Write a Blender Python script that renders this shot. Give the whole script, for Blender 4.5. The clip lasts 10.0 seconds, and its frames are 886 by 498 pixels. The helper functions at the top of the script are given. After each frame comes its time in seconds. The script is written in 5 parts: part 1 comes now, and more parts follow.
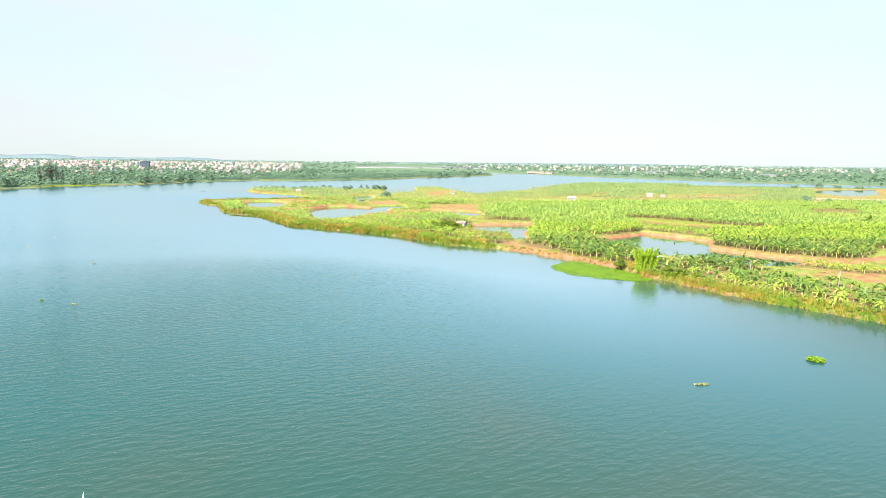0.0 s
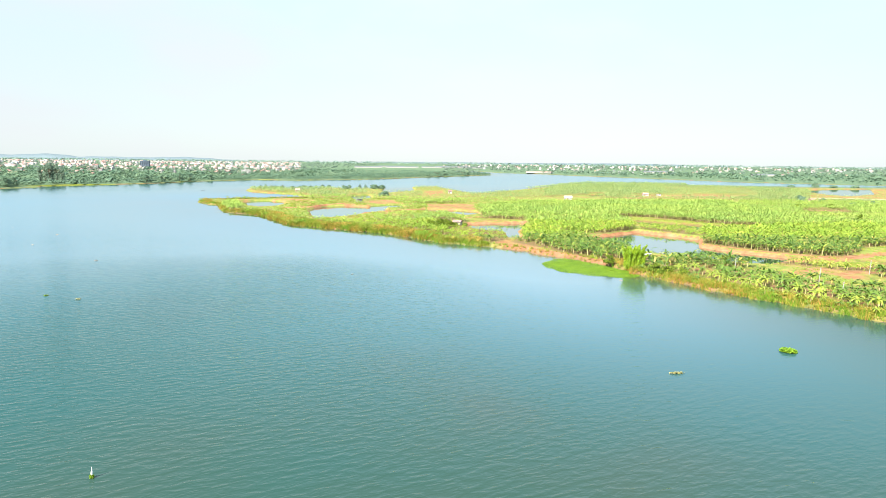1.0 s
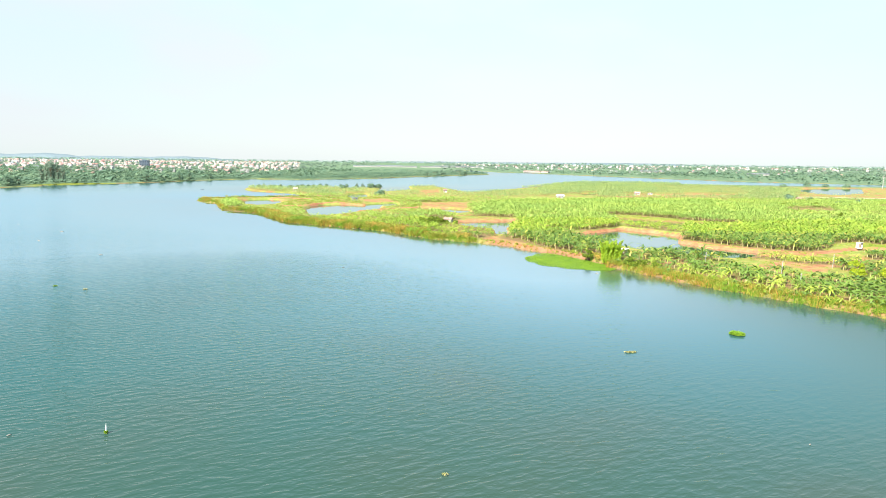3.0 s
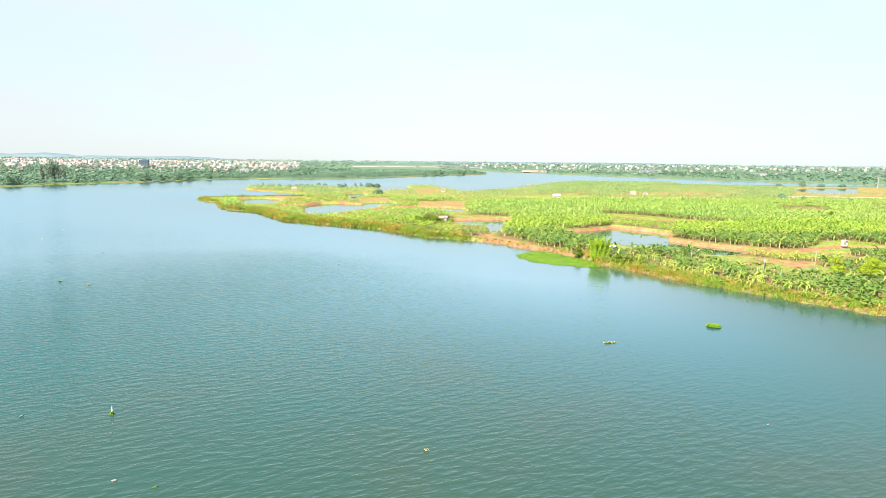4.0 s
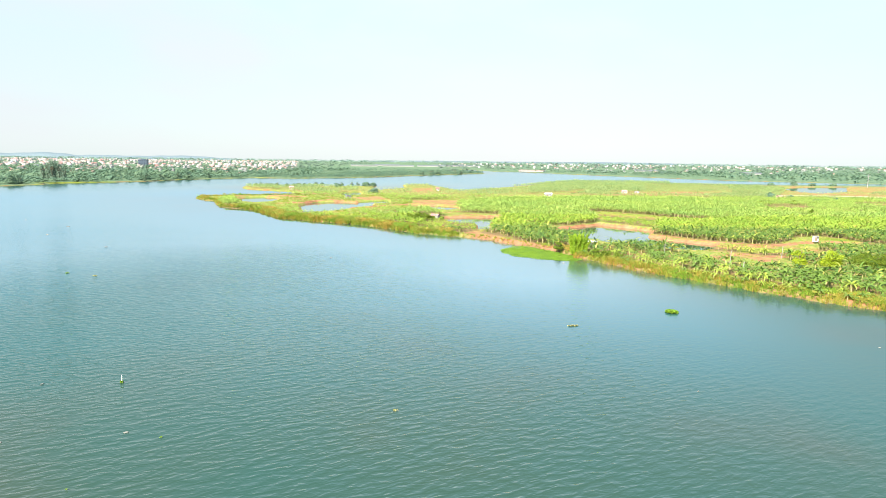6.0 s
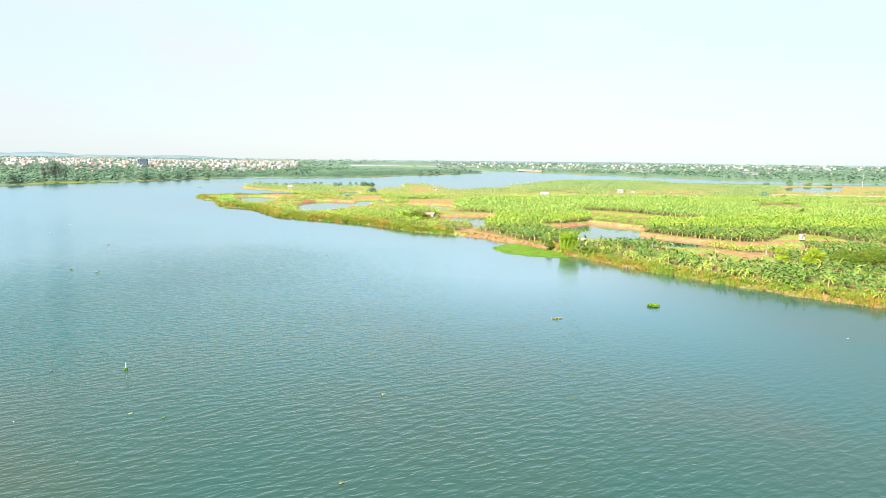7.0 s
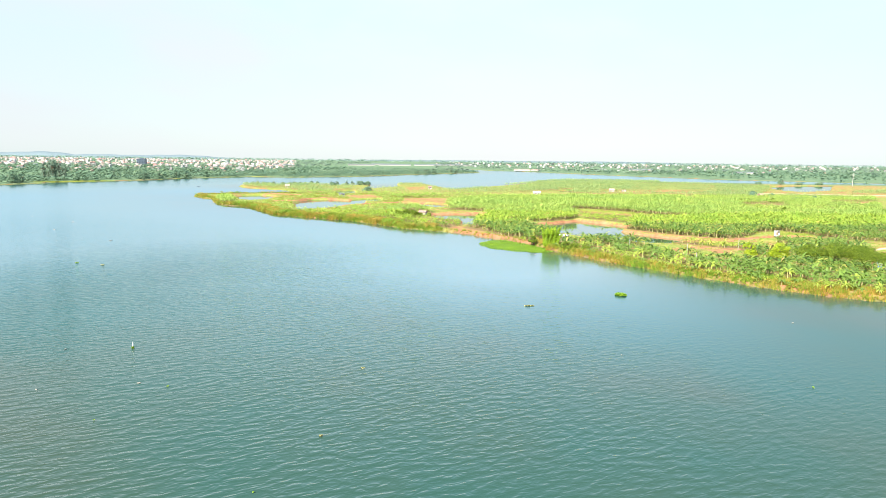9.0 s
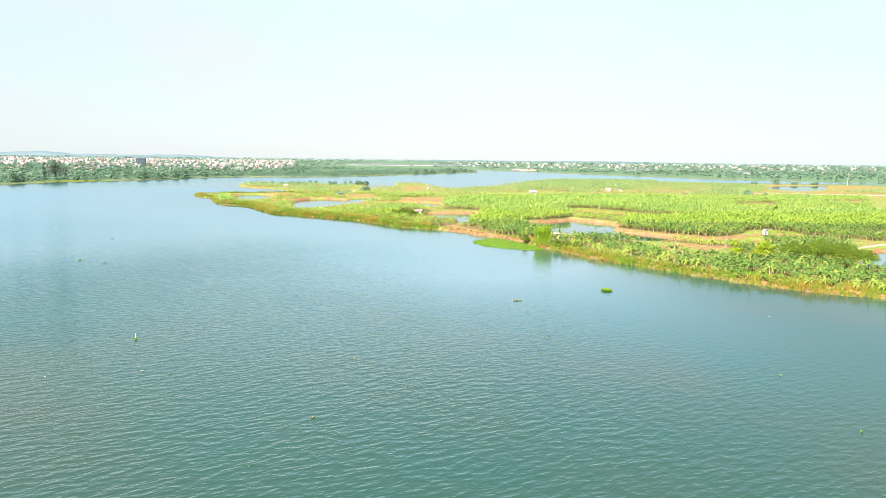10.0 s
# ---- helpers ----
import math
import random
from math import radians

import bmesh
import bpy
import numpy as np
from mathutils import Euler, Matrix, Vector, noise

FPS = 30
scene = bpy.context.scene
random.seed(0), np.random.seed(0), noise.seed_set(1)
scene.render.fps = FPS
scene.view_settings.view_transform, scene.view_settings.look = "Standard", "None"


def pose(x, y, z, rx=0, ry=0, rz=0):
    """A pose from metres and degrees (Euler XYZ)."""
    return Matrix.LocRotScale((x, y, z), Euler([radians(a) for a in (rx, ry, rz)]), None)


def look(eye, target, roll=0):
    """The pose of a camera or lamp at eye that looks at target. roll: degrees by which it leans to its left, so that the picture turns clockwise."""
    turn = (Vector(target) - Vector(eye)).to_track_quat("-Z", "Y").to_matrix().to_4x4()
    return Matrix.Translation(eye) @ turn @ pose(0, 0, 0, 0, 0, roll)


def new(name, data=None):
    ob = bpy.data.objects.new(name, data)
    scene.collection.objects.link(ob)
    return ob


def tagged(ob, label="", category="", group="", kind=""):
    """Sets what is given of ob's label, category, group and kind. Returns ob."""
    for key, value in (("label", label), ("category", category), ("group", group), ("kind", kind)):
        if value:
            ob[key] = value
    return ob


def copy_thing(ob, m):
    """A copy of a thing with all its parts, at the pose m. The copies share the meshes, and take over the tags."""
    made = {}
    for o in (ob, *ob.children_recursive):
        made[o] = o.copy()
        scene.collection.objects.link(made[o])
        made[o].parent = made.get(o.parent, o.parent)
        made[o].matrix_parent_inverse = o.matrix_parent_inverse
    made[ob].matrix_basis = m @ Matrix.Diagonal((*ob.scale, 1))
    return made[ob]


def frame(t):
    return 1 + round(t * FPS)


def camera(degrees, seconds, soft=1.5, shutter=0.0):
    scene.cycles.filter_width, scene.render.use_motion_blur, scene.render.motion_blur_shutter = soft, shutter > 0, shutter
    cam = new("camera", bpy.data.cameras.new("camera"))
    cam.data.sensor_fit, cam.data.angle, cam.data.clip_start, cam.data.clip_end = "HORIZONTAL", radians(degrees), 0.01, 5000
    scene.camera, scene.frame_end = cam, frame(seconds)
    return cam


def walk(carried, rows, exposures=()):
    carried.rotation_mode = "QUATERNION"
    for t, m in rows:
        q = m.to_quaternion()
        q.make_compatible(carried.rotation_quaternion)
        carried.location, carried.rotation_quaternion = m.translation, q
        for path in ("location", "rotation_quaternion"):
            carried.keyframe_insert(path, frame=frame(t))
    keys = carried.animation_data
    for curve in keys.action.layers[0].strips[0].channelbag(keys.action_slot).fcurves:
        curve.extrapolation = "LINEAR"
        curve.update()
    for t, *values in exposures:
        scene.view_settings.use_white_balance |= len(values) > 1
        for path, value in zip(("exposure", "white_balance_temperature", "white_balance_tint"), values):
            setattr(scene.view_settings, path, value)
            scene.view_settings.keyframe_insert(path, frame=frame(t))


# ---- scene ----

cam = camera(74.0, 10.0, soft=0.8)
PATH = [
    (0.0, pose(0.00, 0.00, 30.00) @ pose(0, 0, 0, 0, 0, -0.000) @ pose(0, 0, 0, 81.417) @ pose(0, 0, 0, 0, 0, 0.649)),
    (1.0, pose(1.75, -4.23, 30.02) @ pose(0, 0, 0, 0, 0, -0.020) @ pose(0, 0, 0, 81.392) @ pose(0, 0, 0, 0, 0, 0.658)),
    (2.0, pose(3.58, -8.65, 30.04) @ pose(0, 0, 0, 0, 0, -0.046) @ pose(0, 0, 0, 81.367) @ pose(0, 0, 0, 0, 0, 0.666)),
    (3.0, pose(5.45, -13.23, 30.04) @ pose(0, 0, 0, 0, 0, -0.077) @ pose(0, 0, 0, 81.343) @ pose(0, 0, 0, 0, 0, 0.673)),
    (4.0, pose(7.36, -17.92, 30.03) @ pose(0, 0, 0, 0, 0, -0.115) @ pose(0, 0, 0, 81.319) @ pose(0, 0, 0, 0, 0, 0.680)),
    (5.0, pose(9.29, -22.68, 30.03) @ pose(0, 0, 0, 0, 0, -0.159) @ pose(0, 0, 0, 81.296) @ pose(0, 0, 0, 0, 0, 0.687)),
    (6.0, pose(11.21, -27.48, 30.02) @ pose(0, 0, 0, 0, 0, -0.209) @ pose(0, 0, 0, 81.274) @ pose(0, 0, 0, 0, 0, 0.693)),
    (7.0, pose(13.10, -32.27, 30.03) @ pose(0, 0, 0, 0, 0, -0.264) @ pose(0, 0, 0, 81.251) @ pose(0, 0, 0, 0, 0, 0.698)),
    (8.0, pose(14.96, -37.03, 30.05) @ pose(0, 0, 0, 0, 0, -0.326) @ pose(0, 0, 0, 81.230) @ pose(0, 0, 0, 0, 0, 0.703)),
    (9.0, pose(16.75, -41.70, 30.09) @ pose(0, 0, 0, 0, 0, -0.394) @ pose(0, 0, 0, 81.209) @ pose(0, 0, 0, 0, 0, 0.708)),
    (10.0, pose(18.46, -46.26, 30.15) @ pose(0, 0, 0, 0, 0, -0.468) @ pose(0, 0, 0, 81.188) @ pose(0, 0, 0, 0, 0, 0.712)),
]
walk(cam, PATH)
scene.view_settings.exposure = 1.98

# ---- world and sun ----
SUN_AZ, SUN_EL = radians(222), radians(38)      # clockwise from +y
world = bpy.data.worlds.new("sky")
scene.world = world
world.use_nodes = True
wn, wl = world.node_tree.nodes, world.node_tree.links
wn.clear()
w_out = wn.new("ShaderNodeOutputWorld")
w_bg = wn.new("ShaderNodeBackground")
w_sky = wn.new("ShaderNodeTexSky")
w_sky.sky_type, w_sky.sun_disc = "NISHITA", False
w_sky.sun_elevation, w_sky.sun_rotation = SUN_EL, SUN_AZ
w_sky.air_density, w_sky.dust_density, w_sky.ozone_density = 1.2, 0.4, 2.0
w_tc = wn.new("ShaderNodeTexCoord")
w_xyz = wn.new("ShaderNodeSeparateXYZ")
w_map = wn.new("ShaderNodeMapping")
w_map.inputs["Scale"].default_value = (1.0, 1.0, 2.6)
w_map.inputs["Location"].default_value = (0.35, 0.1, 0.0)
w_noise = wn.new("ShaderNodeTexNoise")
w_noise.inputs["Scale"].default_value, w_noise.inputs["Detail"].default_value = 3.4, 5.0
w_noise.inputs["Roughness"].default_value = 0.5
# thin white cloud, thicker haze towards the horizon
w_cloud = wn.new("ShaderNodeMapRange")
w_cloud.inputs["From Min"].default_value, w_cloud.inputs["From Max"].default_value = 0.46, 0.66
w_cloud.inputs["To Min"].default_value, w_cloud.inputs["To Max"].default_value = 0.0, 0.5
w_haze = wn.new("ShaderNodeValToRGB")
while len(w_haze.color_ramp.elements) < 6:
    w_haze.color_ramp.elements.new(0.5)
for w_e, (w_p, w_c) in zip(w_haze.color_ramp.elements, ((0.0, (1.36, 1.50, 1.54)), (0.09, (1.41, 1.555, 1.62)), (0.2, (1.38, 1.61, 1.79)), (0.29, (1.33, 1.74, 2.18)), (0.45, (1.1, 1.72, 2.25)), (1.0, (0.8, 1.4, 2.0)))):
    w_e.position, w_e.color = w_p, (*w_c, 1)
w_mix = wn.new("ShaderNodeMix")
w_mix.data_type = "RGBA"
w_mix.inputs["Factor"].default_value = 0.95
w_white = wn.new("ShaderNodeMix")
w_white.data_type = "RGBA"
w_white.inputs["B"].default_value = (1.64, 1.62, 1.68, 1)
wl.new(w_tc.outputs["Generated"], w_xyz.inputs["Vector"])
wl.new(w_tc.outputs["Generated"], w_map.inputs["Vector"])
wl.new(w_map.outputs["Vector"], w_noise.inputs["Vector"])
wl.new(w_noise.outputs["Fac"], w_cloud.inputs["Value"])
wl.new(w_xyz.outputs["Z"], w_haze.inputs["Fac"])
wl.new(w_haze.outputs["Color"], w_mix.inputs["B"])
wl.new(w_sky.outputs["Color"], w_mix.inputs["A"])
wl.new(w_cloud.outputs["Result"], w_white.inputs["Factor"])
wl.new(w_mix.outputs["Result"], w_white.inputs["A"])
w_side = wn.new("ShaderNodeValToRGB")
while len(w_side.color_ramp.elements) < 4:
    w_side.color_ramp.elements.new(0.5)
for w_e, (w_p, w_c) in zip(w_side.color_ramp.elements, ((0.2, (0.91, 0.94, 0.955)), (0.45, (0.98, 0.99, 1.0)), (0.6, (0.98, 0.985, 1.0)), (0.8, (0.92, 0.96, 0.98)))):
    w_e.position, w_e.color = w_p, (*w_c, 1)
w_half = wn.new("ShaderNodeMath")
w_half.operation = "MULTIPLY_ADD"
w_half.inputs[1].default_value, w_half.inputs[2].default_value = 0.5, 0.5
w_tint = wn.new("ShaderNodeMix")
w_tint.data_type, w_tint.blend_type = "RGBA", "MULTIPLY"
w_tint.inputs["Factor"].default_value = 1.0
wl.new(w_xyz.outputs["X"], w_half.inputs[0])
wl.new(w_half.outputs["Value"], w_side.inputs["Fac"])
wl.new(w_white.outputs["Result"], w_tint.inputs["A"])
wl.new(w_side.outputs["Color"], w_tint.inputs["B"])
wl.new(w_tint.outputs["Result"], w_bg.inputs["Color"])
w_bg.inputs["Strength"].default_value = 0.15
wl.new(w_bg.outputs["Background"], w_out.inputs["Surface"])

sun = new("sun", bpy.data.lights.new("sun", "SUN"))
sun.data.energy, sun.data.angle, sun.data.color = 4.8, radians(0.6), (1.0, 0.95, 0.84)
sun_way = Vector((math.sin(SUN_AZ) * math.cos(SUN_EL), math.cos(SUN_AZ) * math.cos(SUN_EL), math.sin(SUN_EL)))
sun.matrix_world = look(sun_way * 100, (0, 0, 0))


# ---- materials ----
def material(name):
    m = bpy.data.materials.new(name)
    m.use_nodes = True
    return m, m.node_tree.nodes, m.node_tree.links, m.node_tree.nodes["Principled BSDF"]


def noise_node(n, l, scale, detail=4.0, rough=0.55, stretch=None, space="Object"):
    tc = n.new("ShaderNodeTexCoord")
    mp = n.new("ShaderNodeMapping")
    if stretch:
        mp.inputs["Scale"].default_value = stretch
    tex = n.new("ShaderNodeTexNoise")
    tex.inputs["Scale"].default_value, tex.inputs["Detail"].default_value = scale, detail
    tex.inputs["Roughness"].default_value = rough
    l.new(tc.outputs[space], mp.inputs["Vector"])
    l.new(mp.outputs["Vector"], tex.inputs["Vector"])
    return tex, mp


def ramp_node(n, l, source, stops):
    r = n.new("ShaderNodeValToRGB")
    e = r.color_ramp.elements
    while len(e) < len(stops):
        e.new(0.5)
    for k, (p, c) in enumerate(stops):
        e[k].position, e[k].color = p, (*c, 1)
    l.new(source, r.inputs["Fac"])
    return r


def mix_node(n, l, fac, a, b, blend="MIX"):
    m = n.new("ShaderNodeMix")
    m.data_type, m.blend_type = "RGBA", blend
    for key, v in (("Factor", fac), ("A", a), ("B", b)):
        if isinstance(v, (int, float)):
            m.inputs[key].default_value = v
        elif isinstance(v, tuple):
            m.inputs[key].default_value = (*v, 1)
        else:
            l.new(v, m.inputs[key])
    return m.outputs["Result"]


def rough_material(name, dark, light, scale=1.0, rough=0.85, bump=0.3, detail=6.0, spec=0.3, fine=9.0, vary=0.0):
    """A dry surface: patches at one scale, grain at another, a little relief."""
    m, n, l, bsdf = material(name)
    a, _ = noise_node(n, l, scale, detail)
    b, _ = noise_node(n, l, scale * fine, 3.0)
    r = ramp_node(n, l, a.outputs["Fac"], [(0.3, dark), (0.7, light)])
    g = ramp_node(n, l, b.outputs["Fac"], [(0.25, (0.72, 0.72, 0.72)), (0.75, (1.1, 1.1, 1.1))])
    col = mix_node(n, l, 1.0, r.outputs["Color"], g.outputs["Color"], "MULTIPLY")
    if vary:
        oi = n.new("ShaderNodeObjectInfo")
        v = ramp_node(n, l, oi.outputs["Random"], [(0.0, (1 - vary,) * 3), (1.0, (1.0, 1.0, 1.0))])
        col = mix_node(n, l, 1.0, col, v.outputs["Color"], "MULTIPLY")
    l.new(col, bsdf.inputs["Base Color"])
    bsdf.inputs["Roughness"].default_value = rough
    bsdf.inputs["Specular IOR Level"].default_value = spec
    bp = n.new("ShaderNodeBump")
    bp.inputs["Strength"].default_value = bump
    l.new(b.outputs["Fac"], bp.inputs["Height"])
    l.new(bp.outputs["Normal"], bsdf.inputs["Normal"])
    return m


def leaf_material(name, stops, rough=0.5, through_light=0.35, patch=0.06, patch_stops=None, spec=0.35):
    """Thin leaves: each one its own tone, light shining through, and slow drifts of tone over the ground."""
    m, n, l, bsdf = material(name)
    geo = n.new("ShaderNodeNewGeometry")
    r = ramp_node(n, l, geo.outputs["Random Per Island"], stops)
    tex, _ = noise_node(n, l, patch, 4.0, space="Object")
    p = ramp_node(n, l, tex.outputs["Fac"], patch_stops or [(0.3, (0.72, 0.82, 0.8)), (0.7, (1.15, 1.1, 1.0))])
    col = mix_node(n, l, 1.0, r.outputs["Color"], p.outputs["Color"], "MULTIPLY")
    l.new(col, bsdf.inputs["Base Color"])
    bsdf.inputs["Roughness"].default_value = rough
    bsdf.inputs["Specular IOR Level"].default_value = spec
    tr = n.new("ShaderNodeBsdfTranslucent")
    l.new(col, tr.inputs["Color"])
    mx = n.new("ShaderNodeMixShader")
    mx.inputs["Fac"].default_value = through_light
    out = n["Material Output"]
    l.new(bsdf.outputs["BSDF"], mx.inputs[1])
    l.new(tr.outputs["BSDF"], mx.inputs[2])
    l.new(mx.outputs["Shader"], out.inputs["Surface"])
    return m


def ground_material():
    m, n, l, bsdf = material("ground")
    big, _ = noise_node(n, l, 0.045, 5.0)
    mid, _ = noise_node(n, l, 0.35, 5.0, 0.6)
    fine, _ = noise_node(n, l, 2.4, 4.0, 0.65)
    grass = ramp_node(n, l, mid.outputs["Fac"], [(0.28, (0.105, 0.15, 0.026)), (0.5, (0.175, 0.205, 0.042)), (0.72, (0.28, 0.215, 0.075))])
    soil = ramp_node(n, l, mid.outputs["Fac"], [(0.25, (0.18, 0.075, 0.036)), (0.5, (0.27, 0.125, 0.062)), (0.75, (0.35, 0.19, 0.10))])
    at = n.new("ShaderNodeAttribute")
    at.attribute_name = "soil"
    add = n.new("ShaderNodeMath")
    add.operation = "MULTIPLY_ADD"
    add.inputs[1].default_value, add.inputs[2].default_value = 0.9, -0.45
    l.new(fine.outputs["Fac"], add.inputs[0])
    s2 = n.new("ShaderNodeMath")
    s2.operation = "ADD"
    l.new(at.outputs["Fac"], s2.inputs[0])
    l.new(add.outputs["Value"], s2.inputs[1])
    k = ramp_node(n, l, s2.outputs["Value"], [(0.3, (0, 0, 0)), (0.62, (1, 1, 1))])
    col = mix_node(n, l, k.outputs["Color"], grass.outputs["Color"], soil.outputs["Color"])
    far = n.new("ShaderNodeAttribute")
    far.attribute_name = "hazed_meadow"
    # green of the far land, greyed so that its colour holds the haze
    mead = ramp_node(n, l, big.outputs["Fac"], [(0.3, (0.07, 0.12, 0.07)), (0.55, (0.10, 0.155, 0.085)), (0.75, (0.16, 0.18, 0.10))])
    col = mix_node(n, l, far.outputs["Fac"], col, mead.outputs["Color"])
    grain = ramp_node(n, l, fine.outputs["Fac"], [(0.3, (0.75, 0.75, 0.75)), (0.7, (1.1, 1.1, 1.1))])
    col = mix_node(n, l, 1.0, col, grain.outputs["Color"], "MULTIPLY")
    litter = n.new("ShaderNodeAttribute")
    litter.attribute_name = "litter"
    dead = ramp_node(n, l, fine.outputs["Fac"], [(0.3, (0.09, 0.06, 0.028)), (0.55, (0.16, 0.105, 0.048)), (0.75, (0.12, 0.12, 0.035))])
    col = mix_node(n, l, litter.outputs["Fac"], col, dead.outputs["Color"])
    mud = n.new("ShaderNodeAttribute")
    mud.attribute_name = "mud"
    silt = ramp_node(n, l, mid.outputs["Fac"], [(0.3, (0.10, 0.062, 0.028)), (0.55, (0.17, 0.105, 0.045)), (0.75, (0.14, 0.15, 0.03))])
    col = mix_node(n, l, mud.outputs["Fac"], col, silt.outputs["Color"])
    lawn = n.new("ShaderNodeAttribute")
    lawn.attribute_name = "lawn"
    turf = ramp_node(n, l, mid.outputs["Fac"], [(0.3, (0.09, 0.135, 0.014)), (0.5, (0.14, 0.17, 0.02)), (0.72, (0.19, 0.155, 0.035))])
    col = mix_node(n, l, lawn.outputs["Fac"], col, turf.outputs["Color"])
    sand = n.new("ShaderNodeAttribute")
    sand.attribute_name = "sand"
    track = ramp_node(n, l, fine.outputs["Fac"], [(0.3, (0.42, 0.31, 0.20)), (0.7, (0.56, 0.44, 0.31))])
    col = mix_node(n, l, sand.outputs["Fac"], col, track.outputs["Color"])
    damp = n.new("ShaderNodeAttribute")
    damp.attribute_name = "damp"
    col = mix_node(n, l, damp.outputs["Fac"], col, (0.075, 0.06, 0.035))
    l.new(col, bsdf.inputs["Base Color"])
    bsdf.inputs["Roughness"].default_value = 0.95
    bsdf.inputs["Specular IOR Level"].default_value = 0.15
    bp = n.new("ShaderNodeBump")
    bp.inputs["Strength"].default_value, bp.inputs["Distance"].default_value = 0.6, 0.3
    l.new(fine.outputs["Fac"], bp.inputs["Height"])
    l.new(bp.outputs["Normal"], bsdf.inputs["Normal"])
    return m


def water_material():
    """Silty green water under a clear skin: short wind waves, broken by smoother patches, calm beside the banks and on the ponds."""
    m, n, l, bsdf = material("river_water")
    n.remove(bsdf)
    murk, _ = noise_node(n, l, 0.022, 3.0)
    c = ramp_node(n, l, murk.outputs["Fac"], [(0.36, (0.018, 0.050, 0.039)), (0.52, (0.023, 0.048, 0.034)), (0.68, (0.034, 0.045, 0.029))])
    body = n.new("ShaderNodeBsdfDiffuse")
    # deep: far-off reflected sky put into the body colour, unrelated to water depth
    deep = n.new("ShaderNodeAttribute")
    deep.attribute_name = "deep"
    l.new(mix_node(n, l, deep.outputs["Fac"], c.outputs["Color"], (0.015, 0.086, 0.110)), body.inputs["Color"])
    skin = n.new("ShaderNodeBsdfGlossy")
    skin.inputs["Color"].default_value = (0.91, 1.0, 1.0, 1)
    rough = n.new("ShaderNodeAttribute")
    rough.attribute_name = "ruffle"
    l.new(rough.outputs["Fac"], skin.inputs["Roughness"])
    waves, mw = noise_node(n, l, 1.2, 2.0, 0.5, (2.4, 1.0, 1.0))
    waves.inputs["Distortion"].default_value = 0.25
    mw.vector_type, mw.inputs["Rotation"].default_value = "TEXTURE", (0, 0, radians(22))
    crest = n.new("ShaderNodeMapRange")
    crest.interpolation_type = "SMOOTHERSTEP"
    crest.inputs["From Min"].default_value, crest.inputs["From Max"].default_value = 0.25, 0.8
    l.new(waves.outputs["Fac"], crest.inputs["Value"])
    fine, mf = noise_node(n, l, 2.3, 1.0, 0.5, (2.2, 1.0, 1.0))
    mf.vector_type, mf.inputs["Rotation"].default_value = "TEXTURE", (0, 0, radians(10))
    h = n.new("ShaderNodeMath")
    h.operation = "MULTIPLY_ADD"
    h.inputs[1].default_value = 0.3
    l.new(fine.outputs["Fac"], h.inputs[0])
    l.new(crest.outputs["Result"], h.inputs[2])
    wind, _ = noise_node(n, l, 0.012, 3.0, 0.55, (0.6, 1.0, 1.0))
    ws = ramp_node(n, l, wind.outputs["Fac"], [(0.36, (0.5, 0.5, 0.5)), (0.62, (1, 1, 1))])
    lean = n.new("ShaderNodeAttribute")
    lean.attribute_name = "lean"
    tilt = n.new("ShaderNodeCombineXYZ")
    l.new(lean.outputs["Fac"], tilt.inputs["Y"])
    for key, distance, shader in (("open_water", 0.11, skin), ("swell", 0.14, n.new("ShaderNodeFresnel"))):
        share = n.new("ShaderNodeAttribute")
        share.attribute_name = key
        st = n.new("ShaderNodeMath")
        st.operation = "MULTIPLY"
        l.new(ws.outputs["Color"], st.inputs[0])
        l.new(share.outputs["Fac"], st.inputs[1])
        bp = n.new("ShaderNodeBump")
        bp.inputs["Distance"].default_value = distance
        l.new(st.outputs["Value"], bp.inputs["Strength"])
        l.new(h.outputs["Value"], bp.inputs["Height"])
        # seen low over the water, the faces turned to the eye show most
        slant = n.new("ShaderNodeVectorMath")
        slant.operation = "ADD"
        l.new(bp.outputs["Normal"], slant.inputs[0])
        l.new(tilt.outputs["Vector"], slant.inputs[1])
        l.new(slant.outputs["Vector"] if shader == skin else bp.outputs["Normal"], shader.inputs["Normal"])
    depth = n.new("ShaderNodeAttribute")
    depth.attribute_name = "sheen"
    l.new(depth.outputs["Fac"], shader.inputs["IOR"])
    power = n.new("ShaderNodeMath")
    power.operation = "POWER"
    power.inputs[1].default_value = 1.4
    l.new(shader.outputs["Fac"], power.inputs[0])
    gloss = n.new("ShaderNodeMath")
    gloss.operation = "MULTIPLY"
    gloss.inputs[1].default_value = 3.8
    l.new(power.outputs["Value"], gloss.inputs[0])
    most = n.new("ShaderNodeMath")
    most.operation = "MINIMUM"
    most.inputs[1].default_value = 0.66
    l.new(gloss.outputs["Value"], most.inputs[0])
    mx = n.new("ShaderNodeMixShader")
    l.new(most.outputs["Value"], mx.inputs["Fac"])
    l.new(body.outputs["BSDF"], mx.inputs[1])
    l.new(skin.outputs["BSDF"], mx.inputs[2])
    l.new(mx.outputs["Shader"], n["Material Output"].inputs["Surface"])
    return m


